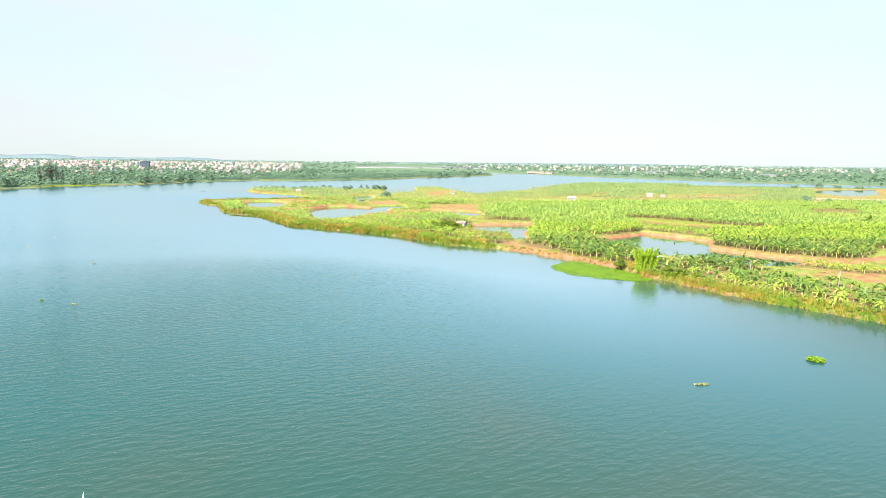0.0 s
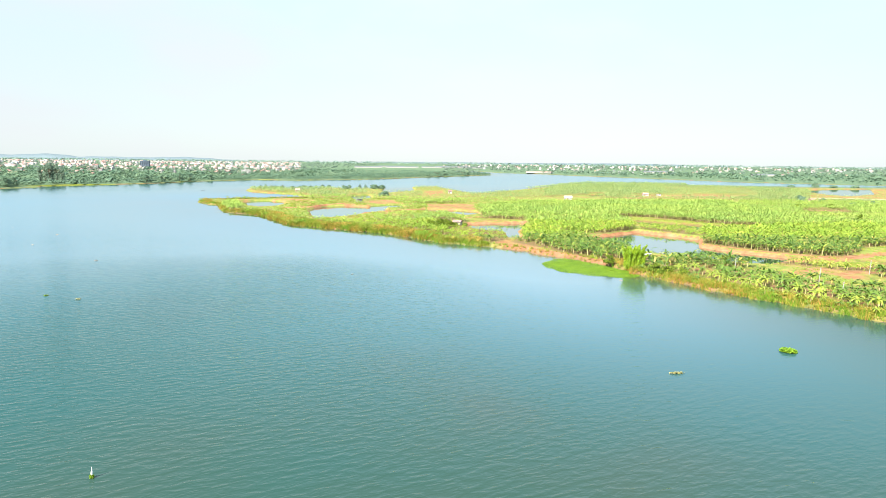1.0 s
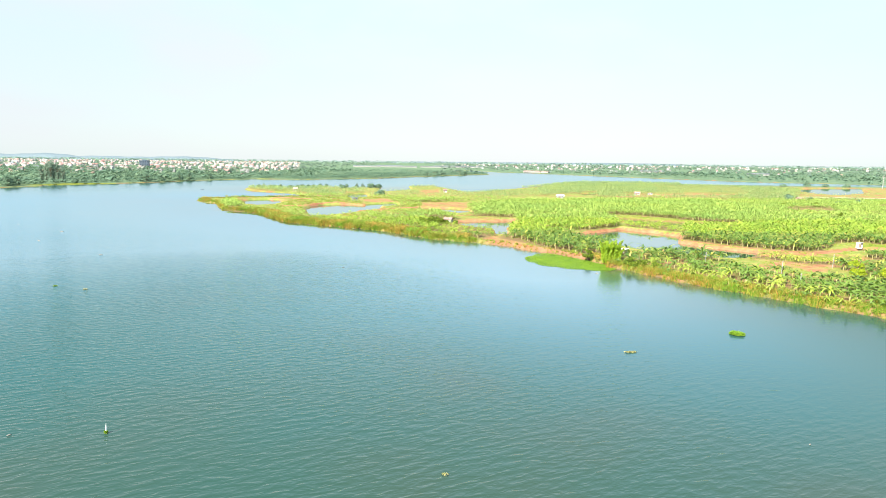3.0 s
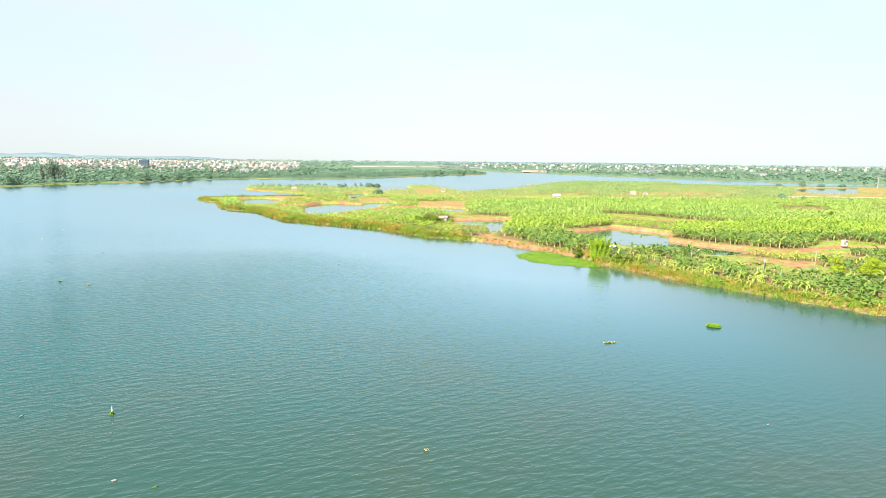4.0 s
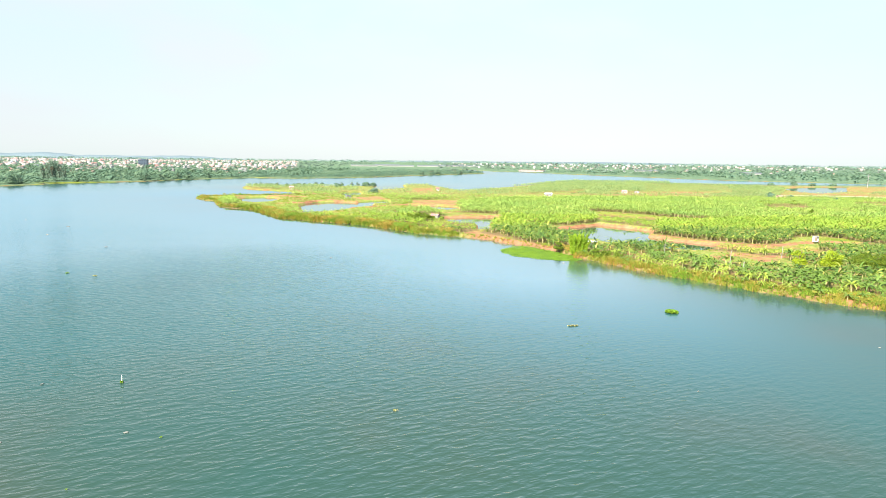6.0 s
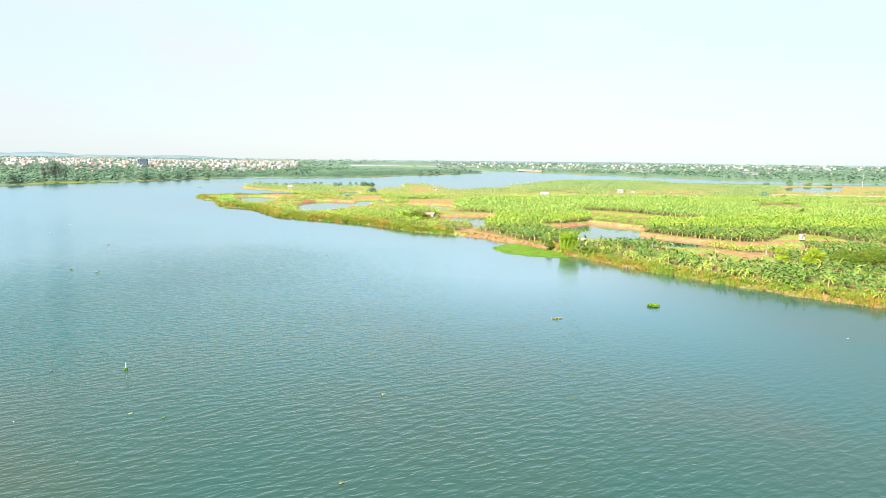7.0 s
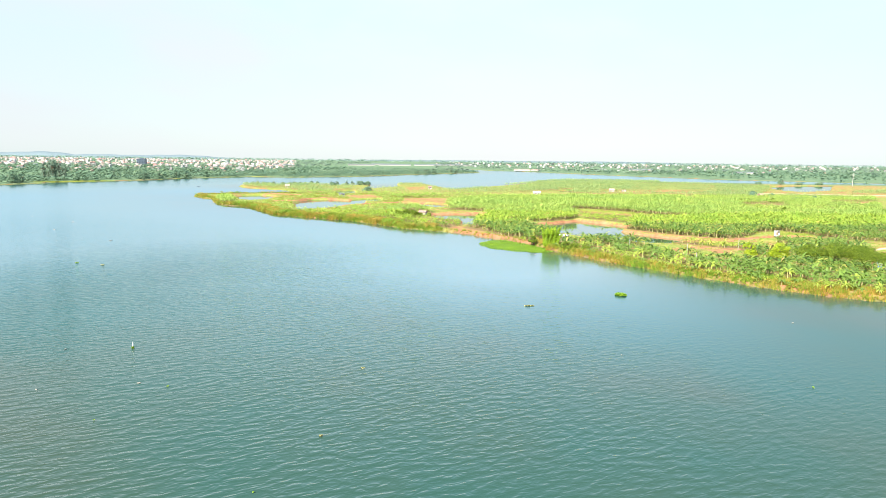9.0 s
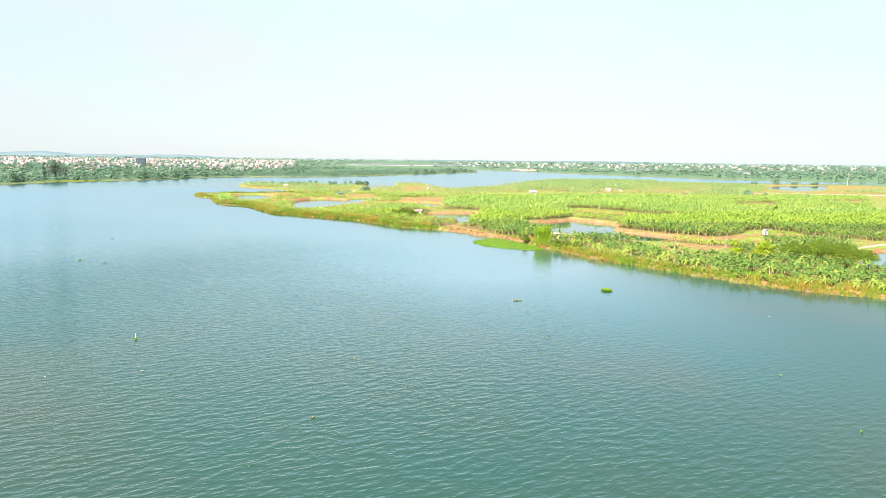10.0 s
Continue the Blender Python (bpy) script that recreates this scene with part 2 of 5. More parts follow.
M_GROUND, M_WATER = ground_material(), water_material()
M_BANANA = leaf_material("banana_leaf", [(0.0, (0.165, 0.27, 0.034)), (0.4, (0.262, 0.37, 0.05)), (0.93, (0.355, 0.425, 0.07)), (0.97, (0.36, 0.36, 0.07)), (1.0, (0.38, 0.26, 0.09))], 0.55, 0.45, spec=0.2)
# From y 270 on, distance haze is put into the paler, greyer leaf greens
M_BANANA_FAR = leaf_material("hazed_banana_leaf", [(0.0, (0.195, 0.30, 0.06)), (0.5, (0.285, 0.395, 0.088)), (1.0, (0.38, 0.45, 0.12))], 0.65, 0.45, 0.03, [(0.3, (0.8, 0.9, 0.95)), (0.7, (1.12, 1.06, 0.95))], 0.12)
M_BANANA_EDGE = leaf_material("hazed_dull_banana_leaf", [(0.0, (0.185, 0.27, 0.10)), (0.5, (0.26, 0.345, 0.13)), (1.0, (0.34, 0.40, 0.16))], 0.65, 0.45, 0.03, [(0.3, (0.8, 0.9, 0.95)), (0.7, (1.12, 1.06, 0.95))], 0.12)
M_BANANA_DEEP = leaf_material("deep_green_banana_leaf", [(0.0, (0.075, 0.145, 0.026)), (0.4, (0.125, 0.21, 0.036)), (0.8, (0.21, 0.29, 0.052)), (0.94, (0.36, 0.36, 0.07)), (1.0, (0.40, 0.27, 0.10))], 0.42, 0.42)
M_BANANA_PALE = leaf_material("pale_banana_leaf", [(0.0, (0.14, 0.23, 0.025)), (0.5, (0.26, 0.33, 0.04)), (0.85, (0.38, 0.38, 0.08)), (1.0, (0.42, 0.28, 0.10))], 0.42)
M_STEM = rough_material("banana_stem", (0.22, 0.20, 0.08), (0.42, 0.35, 0.17), 1.2, 0.7, 0.3)
M_REED = leaf_material("bank_reeds", [(0.0, (0.085, 0.16, 0.015)), (0.35, (0.19, 0.235, 0.022)), (0.7, (0.33, 0.265, 0.06)), (1.0, (0.36, 0.20, 0.065))], 0.7, 0.3, 0.12, [(0.36, (0.6, 1.0, 0.6)), (0.5, (0.9, 0.95, 0.75)), (0.62, (1.1, 0.85, 0.85))], 0.15)
M_RUST = leaf_material("rusty_shrub_leaf", [(0.0, (0.17, 0.22, 0.028)), (0.35, (0.26, 0.27, 0.045)), (0.7, (0.36, 0.28, 0.07)), (1.0, (0.37, 0.22, 0.07))], 0.7, 0.35, 0.09, [(0.40, (0.55, 1.05, 0.6)), (0.5, (0.85, 0.97, 0.8)), (0.6, (1.1, 0.92, 0.85))], 0.15)
M_GRASS = leaf_material("short_grass", [(0.0, (0.10, 0.18, 0.022)), (0.5, (0.20, 0.27, 0.035)), (1.0, (0.33, 0.31, 0.06))], 0.7, 0.3, 0.1, None, 0.15)
M_HYACINTH = leaf_material("hyacinth_leaf", [(0.0, (0.12, 0.22, 0.013)), (0.5, (0.16, 0.27, 0.018)), (1.0, (0.21, 0.31, 0.025))], 0.5, 0.3, 0.3)
M_BAMBOO = leaf_material("bamboo_leaf", [(0.0, (0.21, 0.36, 0.02)), (0.5, (0.33, 0.46, 0.03)), (1.0, (0.44, 0.50, 0.05))], 0.5, 0.6, 0.3)
M_TREE = leaf_material("tree_leaf", [(0.0, (0.065, 0.11, 0.014)), (0.6, (0.13, 0.185, 0.02)), (1.0, (0.23, 0.265, 0.03))], 0.65, 0.35, 0.25, None, 0.12)
M_TREE_LIGHT = leaf_material("light_tree_leaf", [(0.0, (0.20, 0.29, 0.012)), (0.6, (0.34, 0.41, 0.015)), (1.0, (0.46, 0.47, 0.03))], 0.5, 0.45, 0.3)
# Leaves across the river: bluish haze mixed into the base colours
M_WOODS = leaf_material("lightly_hazed_wood_leaf", [(0.0, (0.095, 0.16, 0.105)), (0.6, (0.115, 0.185, 0.118)), (1.0, (0.14, 0.21, 0.13))], 0.7, 0.2, 0.02, [(0.3, (0.75, 0.85, 0.95)), (0.7, (1.2, 1.1, 1.0))], 0.1)
# Needles grey-green by kind, lightened further to paint the haze
M_TALL = leaf_material("hazed_grey_green_needles", [(0.0, (0.13, 0.19, 0.145)), (0.6, (0.16, 0.22, 0.17)), (1.0, (0.19, 0.255, 0.19))], 0.7, 0.2, 0.05, None, 0.1)
M_BARK = rough_material("bark", (0.10, 0.07, 0.045), (0.24, 0.18, 0.12), 2.0, 0.9, 0.6)
M_PLASTER = rough_material("painted_plaster", (0.30, 0.29, 0.285), (0.46, 0.45, 0.445), 0.3, 0.8, 0.1, vary=0.45)
M_CREAM = rough_material("cream_plaster", (0.50, 0.40, 0.28), (0.64, 0.54, 0.40), 0.3, 0.8, 0.1, vary=0.3)
# Tile red made paler and greyer to carry the haze over the towns
M_TILE = rough_material("hazed_red_roof_tile", (0.34, 0.19, 0.165), (0.45, 0.28, 0.245), 0.5, 0.75, 0.4, vary=0.5)
M_METAL_ROOF = rough_material("grey_sheet_roof", (0.11, 0.12, 0.135), (0.19, 0.20, 0.215), 0.4, 0.6, 0.2, vary=0.3)
M_WHITE_SHEET = rough_material("white_sheet_roof", (0.72, 0.73, 0.75), (0.85, 0.86, 0.88), 0.4, 0.5, 0.2)
M_CONCRETE = rough_material("concrete", (0.24, 0.235, 0.22), (0.36, 0.35, 0.33), 0.8, 0.85, 0.3)
M_DARK_GLASS = rough_material("window_glass", (0.03, 0.04, 0.05), (0.06, 0.07, 0.09), 0.5, 0.15, 0.0, spec=0.5)
M_TIMBER = rough_material("weathered_timber", (0.16, 0.11, 0.07), (0.34, 0.26, 0.18), 1.5, 0.85, 0.4)
M_DRIFT = rough_material("grey_driftwood", (0.13, 0.125, 0.115), (0.24, 0.225, 0.20), 3.0, 0.85, 0.4)
M_TOWER = rough_material("slate_blue_facade", (0.06, 0.085, 0.12), (0.10, 0.13, 0.17), 0.2, 0.6, 0.1)
M_STRAW = leaf_material("dry_straw", [(0.0, (0.20, 0.18, 0.07)), (0.6, (0.31, 0.27, 0.13)), (1.0, (0.17, 0.20, 0.05))], 0.8, 0.2, 0.5)
M_FOAM = rough_material("white_foam_plastic", (0.70, 0.70, 0.66), (0.85, 0.85, 0.82), 3.0, 0.6, 0.2)
# Hill, far woods and tree line: aerial haze painted into the colours
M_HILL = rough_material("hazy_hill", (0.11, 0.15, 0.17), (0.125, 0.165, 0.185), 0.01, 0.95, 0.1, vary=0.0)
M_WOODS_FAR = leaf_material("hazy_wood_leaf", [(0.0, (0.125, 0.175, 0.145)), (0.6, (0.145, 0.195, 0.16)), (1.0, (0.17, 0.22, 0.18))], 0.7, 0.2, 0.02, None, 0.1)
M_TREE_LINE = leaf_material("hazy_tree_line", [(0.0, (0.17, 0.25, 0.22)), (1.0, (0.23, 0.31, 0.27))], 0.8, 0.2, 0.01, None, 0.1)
M_FAR_WALL = leaf_material("mixed_town_walls", [(0.0, (0.20, 0.20, 0.21)), (0.3, (0.33, 0.31, 0.29)), (0.6, (0.42, 0.41, 0.405)), (0.8, (0.38, 0.33, 0.28)), (1.0, (0.27, 0.32, 0.35))], 0.85, 0.0, 0.01, [(0.3, (0.85, 0.85, 0.85)), (0.7, (1.05, 1.05, 1.05))], 0.2)
M_FAR_ROOF = leaf_material("mixed_town_roofs", [(0.0, (0.38, 0.20, 0.17)), (0.4, (0.32, 0.17, 0.15)), (0.6, (0.30, 0.30, 0.31)), (0.8, (0.40, 0.25, 0.21)), (1.0, (0.22, 0.25, 0.28))], 0.8, 0.0, 0.01, [(0.3, (0.85, 0.85, 0.85)), (0.7, (1.05, 1.05, 1.05))], 0.2)


# ---- mesh tools ----
def mesh_np(name, verts, faces, mat, smooth=False):
    """One mesh from arrays: verts n x 3, faces n x 3 or n x 4."""
    me = bpy.data.meshes.new(name)
    k = faces.shape[1]
    me.vertices.add(len(verts))
    me.vertices.foreach_set("co", np.ascontiguousarray(verts, dtype=np.float32).ravel())
    me.loops.add(faces.size)
    me.loops.foreach_set("vertex_index", np.ascontiguousarray(faces, dtype=np.int32).ravel())
    me.polygons.add(len(faces))
    me.polygons.foreach_set("loop_start", np.arange(0, faces.size, k, dtype=np.int32))
    me.polygons.foreach_set("loop_total", np.full(len(faces), k, dtype=np.int32))
    me.update(calc_edges=True)
    if smooth:
        me.polygons.foreach_set("use_smooth", np.ones(len(faces), dtype=bool))
    me.materials.append(mat)
    return me


def gather(pieces):
    """Joins (verts, quads) pieces."""
    vs, fs, at = [], [], 0
    for v, q in pieces:
        vs.append(v)
        fs.append(q + at)
        at += len(v)
    return np.concatenate(vs), np.concatenate(fs)


def scatter(proto, xyz, turn, size, lean=None):
    """Copies of one (verts, quads) piece, turned, sized and leant, joined in one pair of arrays."""
    v, q = proto
    n = len(xyz)
    c, s = np.cos(turn)[:, None], np.sin(turn)[:, None]
    size = np.asarray(size)
    if size.ndim == 1:
        size = np.stack([size] * 3, 1)
    px, py, pz = (v[None, :, k] * size[:, k, None] for k in range(3))
    if lean is not None:
        px = px + pz * lean[:, 0, None]
        py = py + pz * lean[:, 1, None]
    out = np.stack([px * c - py * s, px * s + py * c, pz], 2) + xyz[:, None, :]
    quads = q[None] + (np.arange(n) * len(v))[:, None, None]
    return out.reshape(-1, 3), quads.reshape(-1, q.shape[1])


def part(name, bm, mat, parent, label=""):
    """Links a bmesh, or a finished mesh, as one part."""
    if isinstance(bm, bmesh.types.BMesh):
        me = bpy.data.meshes.new(name)
        bm.to_mesh(me)
        bm.free()
        me.materials.append(mat)
    else:
        me = bm
    ob = new(name, me)
    ob.parent = parent
    return tagged(ob, label)


def box(bm, x0, x1, y0, y1, z0, z1, bevel=0.0):
    r = bmesh.ops.create_cube(bm, size=1.0, matrix=Matrix.LocRotScale(((x0 + x1) / 2, (y0 + y1) / 2, (z0 + z1) / 2), None, (x1 - x0, y1 - y0, z1 - z0)))
    if bevel:
        es = list({e for v in r["verts"] for e in v.link_edges})
        bmesh.ops.bevel(bm, geom=es, offset=bevel, segments=1, affect="EDGES")
    return bm


def tube(points, radii, sides=7):
    """A tapered tube along points, as (verts, quads)."""
    vs, fs = [], []
    for i, p in enumerate(points):
        p = np.array(p, float)
        d = np.array(points[min(i + 1, len(points) - 1)], float) - np.array(points[max(i - 1, 0)], float)
        d /= np.linalg.norm(d) + 1e-9
        u = np.cross(d, (0.31, 0.95, 0.1) if abs(d[2]) > 0.7 else (0, 0, 1.0))
        u /= np.linalg.norm(u)
        w = np.cross(d, u)
        for k in range(sides):
            a = 2 * math.pi * k / sides
            vs.append(p + radii[i] * (math.cos(a) * u + math.sin(a) * w))
    for i in range(len(points) - 1):
        for k in range(sides):
            a, b = i * sides + k, i * sides + (k + 1) % sides
            fs.append((a, b, b + sides, a + sides))
    return np.array(vs), np.array(fs)


# ---- the plan of the river, its banks and ponds ----
SHORE_WEST = [(-520, -500), (-430, 100), (-405, 420), (-396, 519), (-387, 544), (-381, 584), (-350, 622), (-326, 662), (-309, 723), (-282, 775), (-255, 808),
              (-198, 805), (-143, 849), (-98, 893), (-38, 1008), (28, 1111), (103, 1233), (99, 1333), (66, 1583), (20, 1720)]
SHORE_NORTH = [(100, 1600), (143, 1440), (222, 1398), (277, 1267), (320, 1197), (360, 1134), (428, 1027), (484, 937), (640, 860), (1500, 640), (1500, 600), (640, 775)]
SHORE_BACK = [(470, 770), (350, 784), (275, 802), (190, 796), (150, 738), (112, 656), (66, 580), (30, 522), (16, 566), (-6, 656), (-44, 624), (-64, 596),
              (-86, 588), (-120, 583), (-149, 566), (-180, 572), (-186, 560), (-178, 535), (-166, 512), (-150, 500), (-128, 488), (-106, 464)]
SHORE_TIP = [(-108, 441), (-132, 427), (-150, 417), (-163, 410), (-166, 398), (-161, 388), (-152, 376), (-139, 366), (-131, 345), (-119, 321), (-107, 311)]
SHORE_FRONT = [(-95, 304), (-84, 287), (-68, 262), (-52, 251), (-37, 243), (-24, 235), (-10, 222), (1, 210), (11, 203), (20, 198), (28, 193), (34, 185),
               (42, 176), (50, 164), (54, 153), (58, 147), (62, 140), (66, 132), (71, 126), (76, 119), (80, 115), (84, 109), (90, 103), (95, 97),
               (103, 91), (112, 85), (121, 81), (150, 64), (220, 30), (330, -30), (600, -180), (900, -500)]
RIVER = SHORE_WEST + SHORE_NORTH + SHORE_BACK + SHORE_TIP + SHORE_FRONT
# ponds between the plots, on the river's level
POND_MAIN = [(56, 217), (60, 226), (71.5, 235), (84.5, 246), (94, 236.5), (102.5, 224), (98, 214), (93.5, 204.5), (100, 193.5), (107, 187), (112, 182.5), (110, 177),
             (104, 171), (98, 166), (89, 171), (80, 178), (72, 186), (64, 196), (58, 207)]
PONDS = [
    POND_MAIN,
    [(14, 271), (22, 275), (32, 276), (41, 280), (39, 262), (34, 246), (33, 230), (31, 220), (27, 220), (28, 240), (18, 246), (12, 256)],
    [(-63, 289), (-76, 335), (-77, 358), (-72, 368), (-60, 373), (-44, 365), (-34, 355), (-30, 340), (-38, 322), (-45, 306), (-52, 295)],
    [(-120, 361), (-133, 396), (-130, 408), (-121, 412), (-111, 406), (-102, 384), (-102, 361), (-109, 353)],
    [(-11, 356), (1, 353), (14, 346), (22, 339), (22, 321), (15, 312), (5, 326), (-7, 337)],
    [(-48, 377), (-27, 391), (-22, 361), (-38, 350)],
    [(-71, 454), (-73, 482), (-61, 493), (-52, 447), (-62, 428)],
    [(-58, 557), (-58, 617), (-34, 652), (-25, 565), (-46, 523)],
    [(133, 528), (149, 540), (139, 504), (126, 494)],
    [(116, 257), (122, 258), (129, 273), (122, 272)],
    [(137, 184), (150, 192), (168, 189), (167, 184), (153, 187)],
    [(232, 346), (250, 354), (246, 342), (234, 335)],
    [(297, 374), (317, 398), (335, 390), (308, 361)],
    [(412, 667), (461, 706), (527, 722), (432, 580), (380, 546), (374, 568), (388, 619)],
    [(158, 146), (172, 153), (190, 140), (163, 122), (146, 119), (140, 120), (150, 134)],
]
# shallow muddy plots
WET = [
    [(99, 300), (110, 292), (119, 285), (130, 278.5), (142, 275), (150, 269), (143, 256), (130, 256), (122, 254), (112, 254), (103, 267), (95, 279)],
    [(128, 166.5), (130, 158), (136, 160), (139, 168), (133, 170)],
    [(127, 172), (134, 176), (144, 175.5), (140, 171)],
    [(112, 192), (113, 183), (127, 174), (124, 171.5), (113, 176)],
]
# bare plots of red earth
BARE = [
    [(-10, 388), (23, 393), (20, 343), (-7, 350)],
    [(-57, 411), (-35, 424), (-28, 390), (-46, 380)],
    [(144, 474), (175, 503), (247, 521), (276, 518), (252, 490), (189, 475)],
    [(78, 449), (107, 454), (99, 428), (73, 418)],
    [(-16, 544), (2, 569), (3, 502), (-14, 491)],
    [(165, 520), (230, 530), (225, 500), (170, 490)],
    [(224, 362), (240, 376), (260, 374), (250, 357), (231, 337), (220, 340)],
    [(296, 382), (315, 400), (355, 411), (334, 382), (301, 378)],
    [(17, 200), (24, 211), (30, 208), (36, 194), (30, 191)],
    [(107, 153), (115.3, 147.5), (112.2, 141.9), (103, 143.6)],
    [(234.8, 548.4), (292.2, 541.6), (277.4, 513.7), (225.6, 520.3)],
]
# open grass
LAWN = [
    [(97, 306), (112, 300), (121, 291), (132, 283), (150, 276), (161, 268), (150, 267), (142, 275), (130, 278.5), (119, 285), (110, 292), (99, 300)],
    [(151, 194), (160, 203), (171, 199), (168, 190), (155, 188)],
    [(200, 348), (219, 369), (228, 372), (213, 345)],
    [(110, 168), (125, 170), (131, 167), (121, 162), (109, 161)],
    [(368, 639), (411, 649), (328, 523), (300, 530)],
    [(-20, 350), (-12, 392), (24, 398), (26, 350), (10, 344)],
    [(-405, 557), (-398, 585), (-372, 615), (-348, 622), (-359, 600), (-378, 577)],
]
ROADS = [([(290, 520), (318, 508), (345, 502), (384, 497), (424, 489), (520, 470)], 9.0),
         ([(159, 150), (164, 154.7), (177, 162), (240, 200)], 1.5),
         ([(121, 172), (127, 176), (136, 180), (145, 187), (150, 192)], 1.6),
         ([(158, 192.5), (163.8, 189.6), (167.7, 184.3), (172.2, 179.4), (180, 172)], 1.6),
         ([(97, 206), (103, 198), (109, 190.3), (115.5, 184), (122.5, 181), (129.5, 179.5), (138, 184)], 1.6),
         ([(-129, 396), (-112, 417), (-89, 406)], 2.2),
         ([(-91, 342), (-78, 351), (-76, 365), (-64, 379), (-50, 362), (-37, 344)], 2.0),
         ([(-51, 301), (-40, 314), (-26, 331), (-5, 346)], 2.0),
         ([(67, 158), (81, 153), (88, 142), (91, 132), (99, 125)], 1.0)]


# planted plots: outline, share planted, size
PLOTS = [
    ([(138, 165), (142, 175), (149, 178), (160, 172), (150, 165)], 0.9, 0.5),
    ([(228, 451), (292, 470), (340, 471), (382, 451), (283, 308), (219, 288), (194, 304), (192, 348)], 0.9, 0.8),
    ([(23, 357), (58, 406), (102, 419), (212, 439), (206, 388), (192, 350), (194, 304), (212, 287), (250, 300), (290, 306), (330, 290), (250, 220), (180, 196), (168, 200), (162, 207), (153, 203),
      (129.5, 180), (122, 182), (115, 184.8), (108.8, 191), (102.6, 197.6), (95.6, 206.6), (103, 222), (113, 250), (143, 254), (153, 266), (160, 268), (147, 273.5), (131, 282.5),
      (122, 297), (112, 308), (100, 312), (92, 300), (92, 280), (84.5, 249.2), (73, 238.3), (61.5, 229.6), (53, 236), (41, 255), (43, 288), (21, 295)], 1.0, 0.95),
    ([(32, 226), (38, 249), (57, 221), (67, 207), (59, 171), (47, 172), (36, 192), (27, 206)], 1.0, 0.95),
    ([(-16, 299), (2, 312), (26, 238), (26, 214), (20, 204), (4, 221), (-11, 239), (-27, 266), (-34, 293)], 0.85, 0.92),
    ([(-78, 300), (-62, 282), (-30, 268), (-11, 235), (-13, 230), (-51, 260), (-73, 281)], 0.8, 0.7),
    ([(-123, 326), (-136, 362), (-137, 378), (-131, 376), (-122, 356), (-113, 334), (-111, 308)], 1.0, 0.92),
    ([(-111, 308), (-113, 330), (-94, 334), (-77, 294), (-93, 301)], 0.9, 0.58),
    ([(161, 709), (336, 724), (402, 641), (291, 459), (222, 461), (138, 460), (125, 506)], 0.8, 0.85),
    ([(284, 424), (345, 414), (289, 347), (276, 362), (274, 396)], 0.9, 0.85),
    ([(-36, 307), (-17, 317), (-4, 297), (-13, 254), (-31, 274)], 0.6, 0.66),
    ([(88, 249), (95, 239), (104, 228), (112, 252), (100, 268), (93, 266)], 0.8, 0.62),
    ([(102.8, 172), (109.1, 168), (117.6, 163), (129, 157), (127, 152.5), (115, 156), (107, 161), (101.5, 166.5)], 1.0, 0.72),
    ([(404, 645), (437, 560), (385, 514), (330, 524), (335, 545), (370, 570)], 0.3, 0.45),
    ([(430, 540), (500, 585), (560, 560), (450, 505), (400, 510)], 0.6, 0.85),
    ([(138, 158), (148, 170), (160, 174), (168, 170), (162, 157), (150, 143), (140, 148)], 0.85, 0.75),
    ([(214, 392), (222, 440), (288, 448), (300, 426), (285, 402), (276, 390), (244, 390), (225, 384)], 0.7, 0.7),
    ([(166, 195), (172, 199), (200, 196), (240, 212), (215, 182), (192, 168), (184, 174), (177, 181), (170, 188)], 0.95, 0.85),
    ([(-144, 460), (-151, 483), (-136, 504), (-119, 450), (-131, 455)], 0.8, 0.8),
    ([(-119, 443), (-131, 496), (-74, 558), (-62, 485), (-74, 437), (-98, 426)], 0.85, 0.75),
    ([(-19, 387), (-18, 406), (12, 420), (13, 400)], 0.95, 0.9),
    ([(-24, 348), (-24, 363), (-10, 368), (-8, 350)], 0.8, 0.7),
    ([(-51, 441), (-53, 470), (-18, 520), (-12, 428), (-28, 396), (-43, 423)], 0.6, 0.6),
    ([(7, 452), (12, 491), (100, 588), (86, 474), (37, 437)], 0.7, 0.65),
    ([(86, 474), (101, 588), (143, 690), (262, 707), (202, 529), (158, 512), (147, 527), (128, 515)], 0.9, 0.85),
    ([(202, 529), (262, 707), (348, 684), (297, 548), (242, 520)], 0.55, 0.6),
    ([(-51, 392), (-52, 422), (-35, 431), (-36, 424), (-47, 393)], 0.3, 0.5),
    ([(-183, 562), (-178, 538), (-162, 514), (-146, 502), (-112, 520), (-88, 572), (-130, 578)], 0.75, 0.8),
    ([(62, 600), (140, 740), (190, 820), (330, 800), (300, 720), (150, 690), (100, 610)], 0.6, 0.9),
]


def polygon_distance(x, y, poly):
    """Signed distance to a closed outline, positive inside."""
    best = np.full(x.shape, 1e18)
    inside = np.zeros(x.shape, bool)
    for (x0, y0), (x1, y1) in zip(poly, poly[1:] + poly[:1]):
        dx, dy = x1 - x0, y1 - y0
        t = np.clip(((x - x0) * dx + (y - y0) * dy) / (dx * dx + dy * dy), 0, 1)
        best = np.minimum(best, (x - x0 - t * dx) ** 2 + (y - y0 - t * dy) ** 2)
        if y0 != y1:
            inside ^= ((y0 > y) != (y1 > y)) & (x < dx * (y - y0) / dy + x0)
    return np.sqrt(best) * np.where(inside, 1, -1)


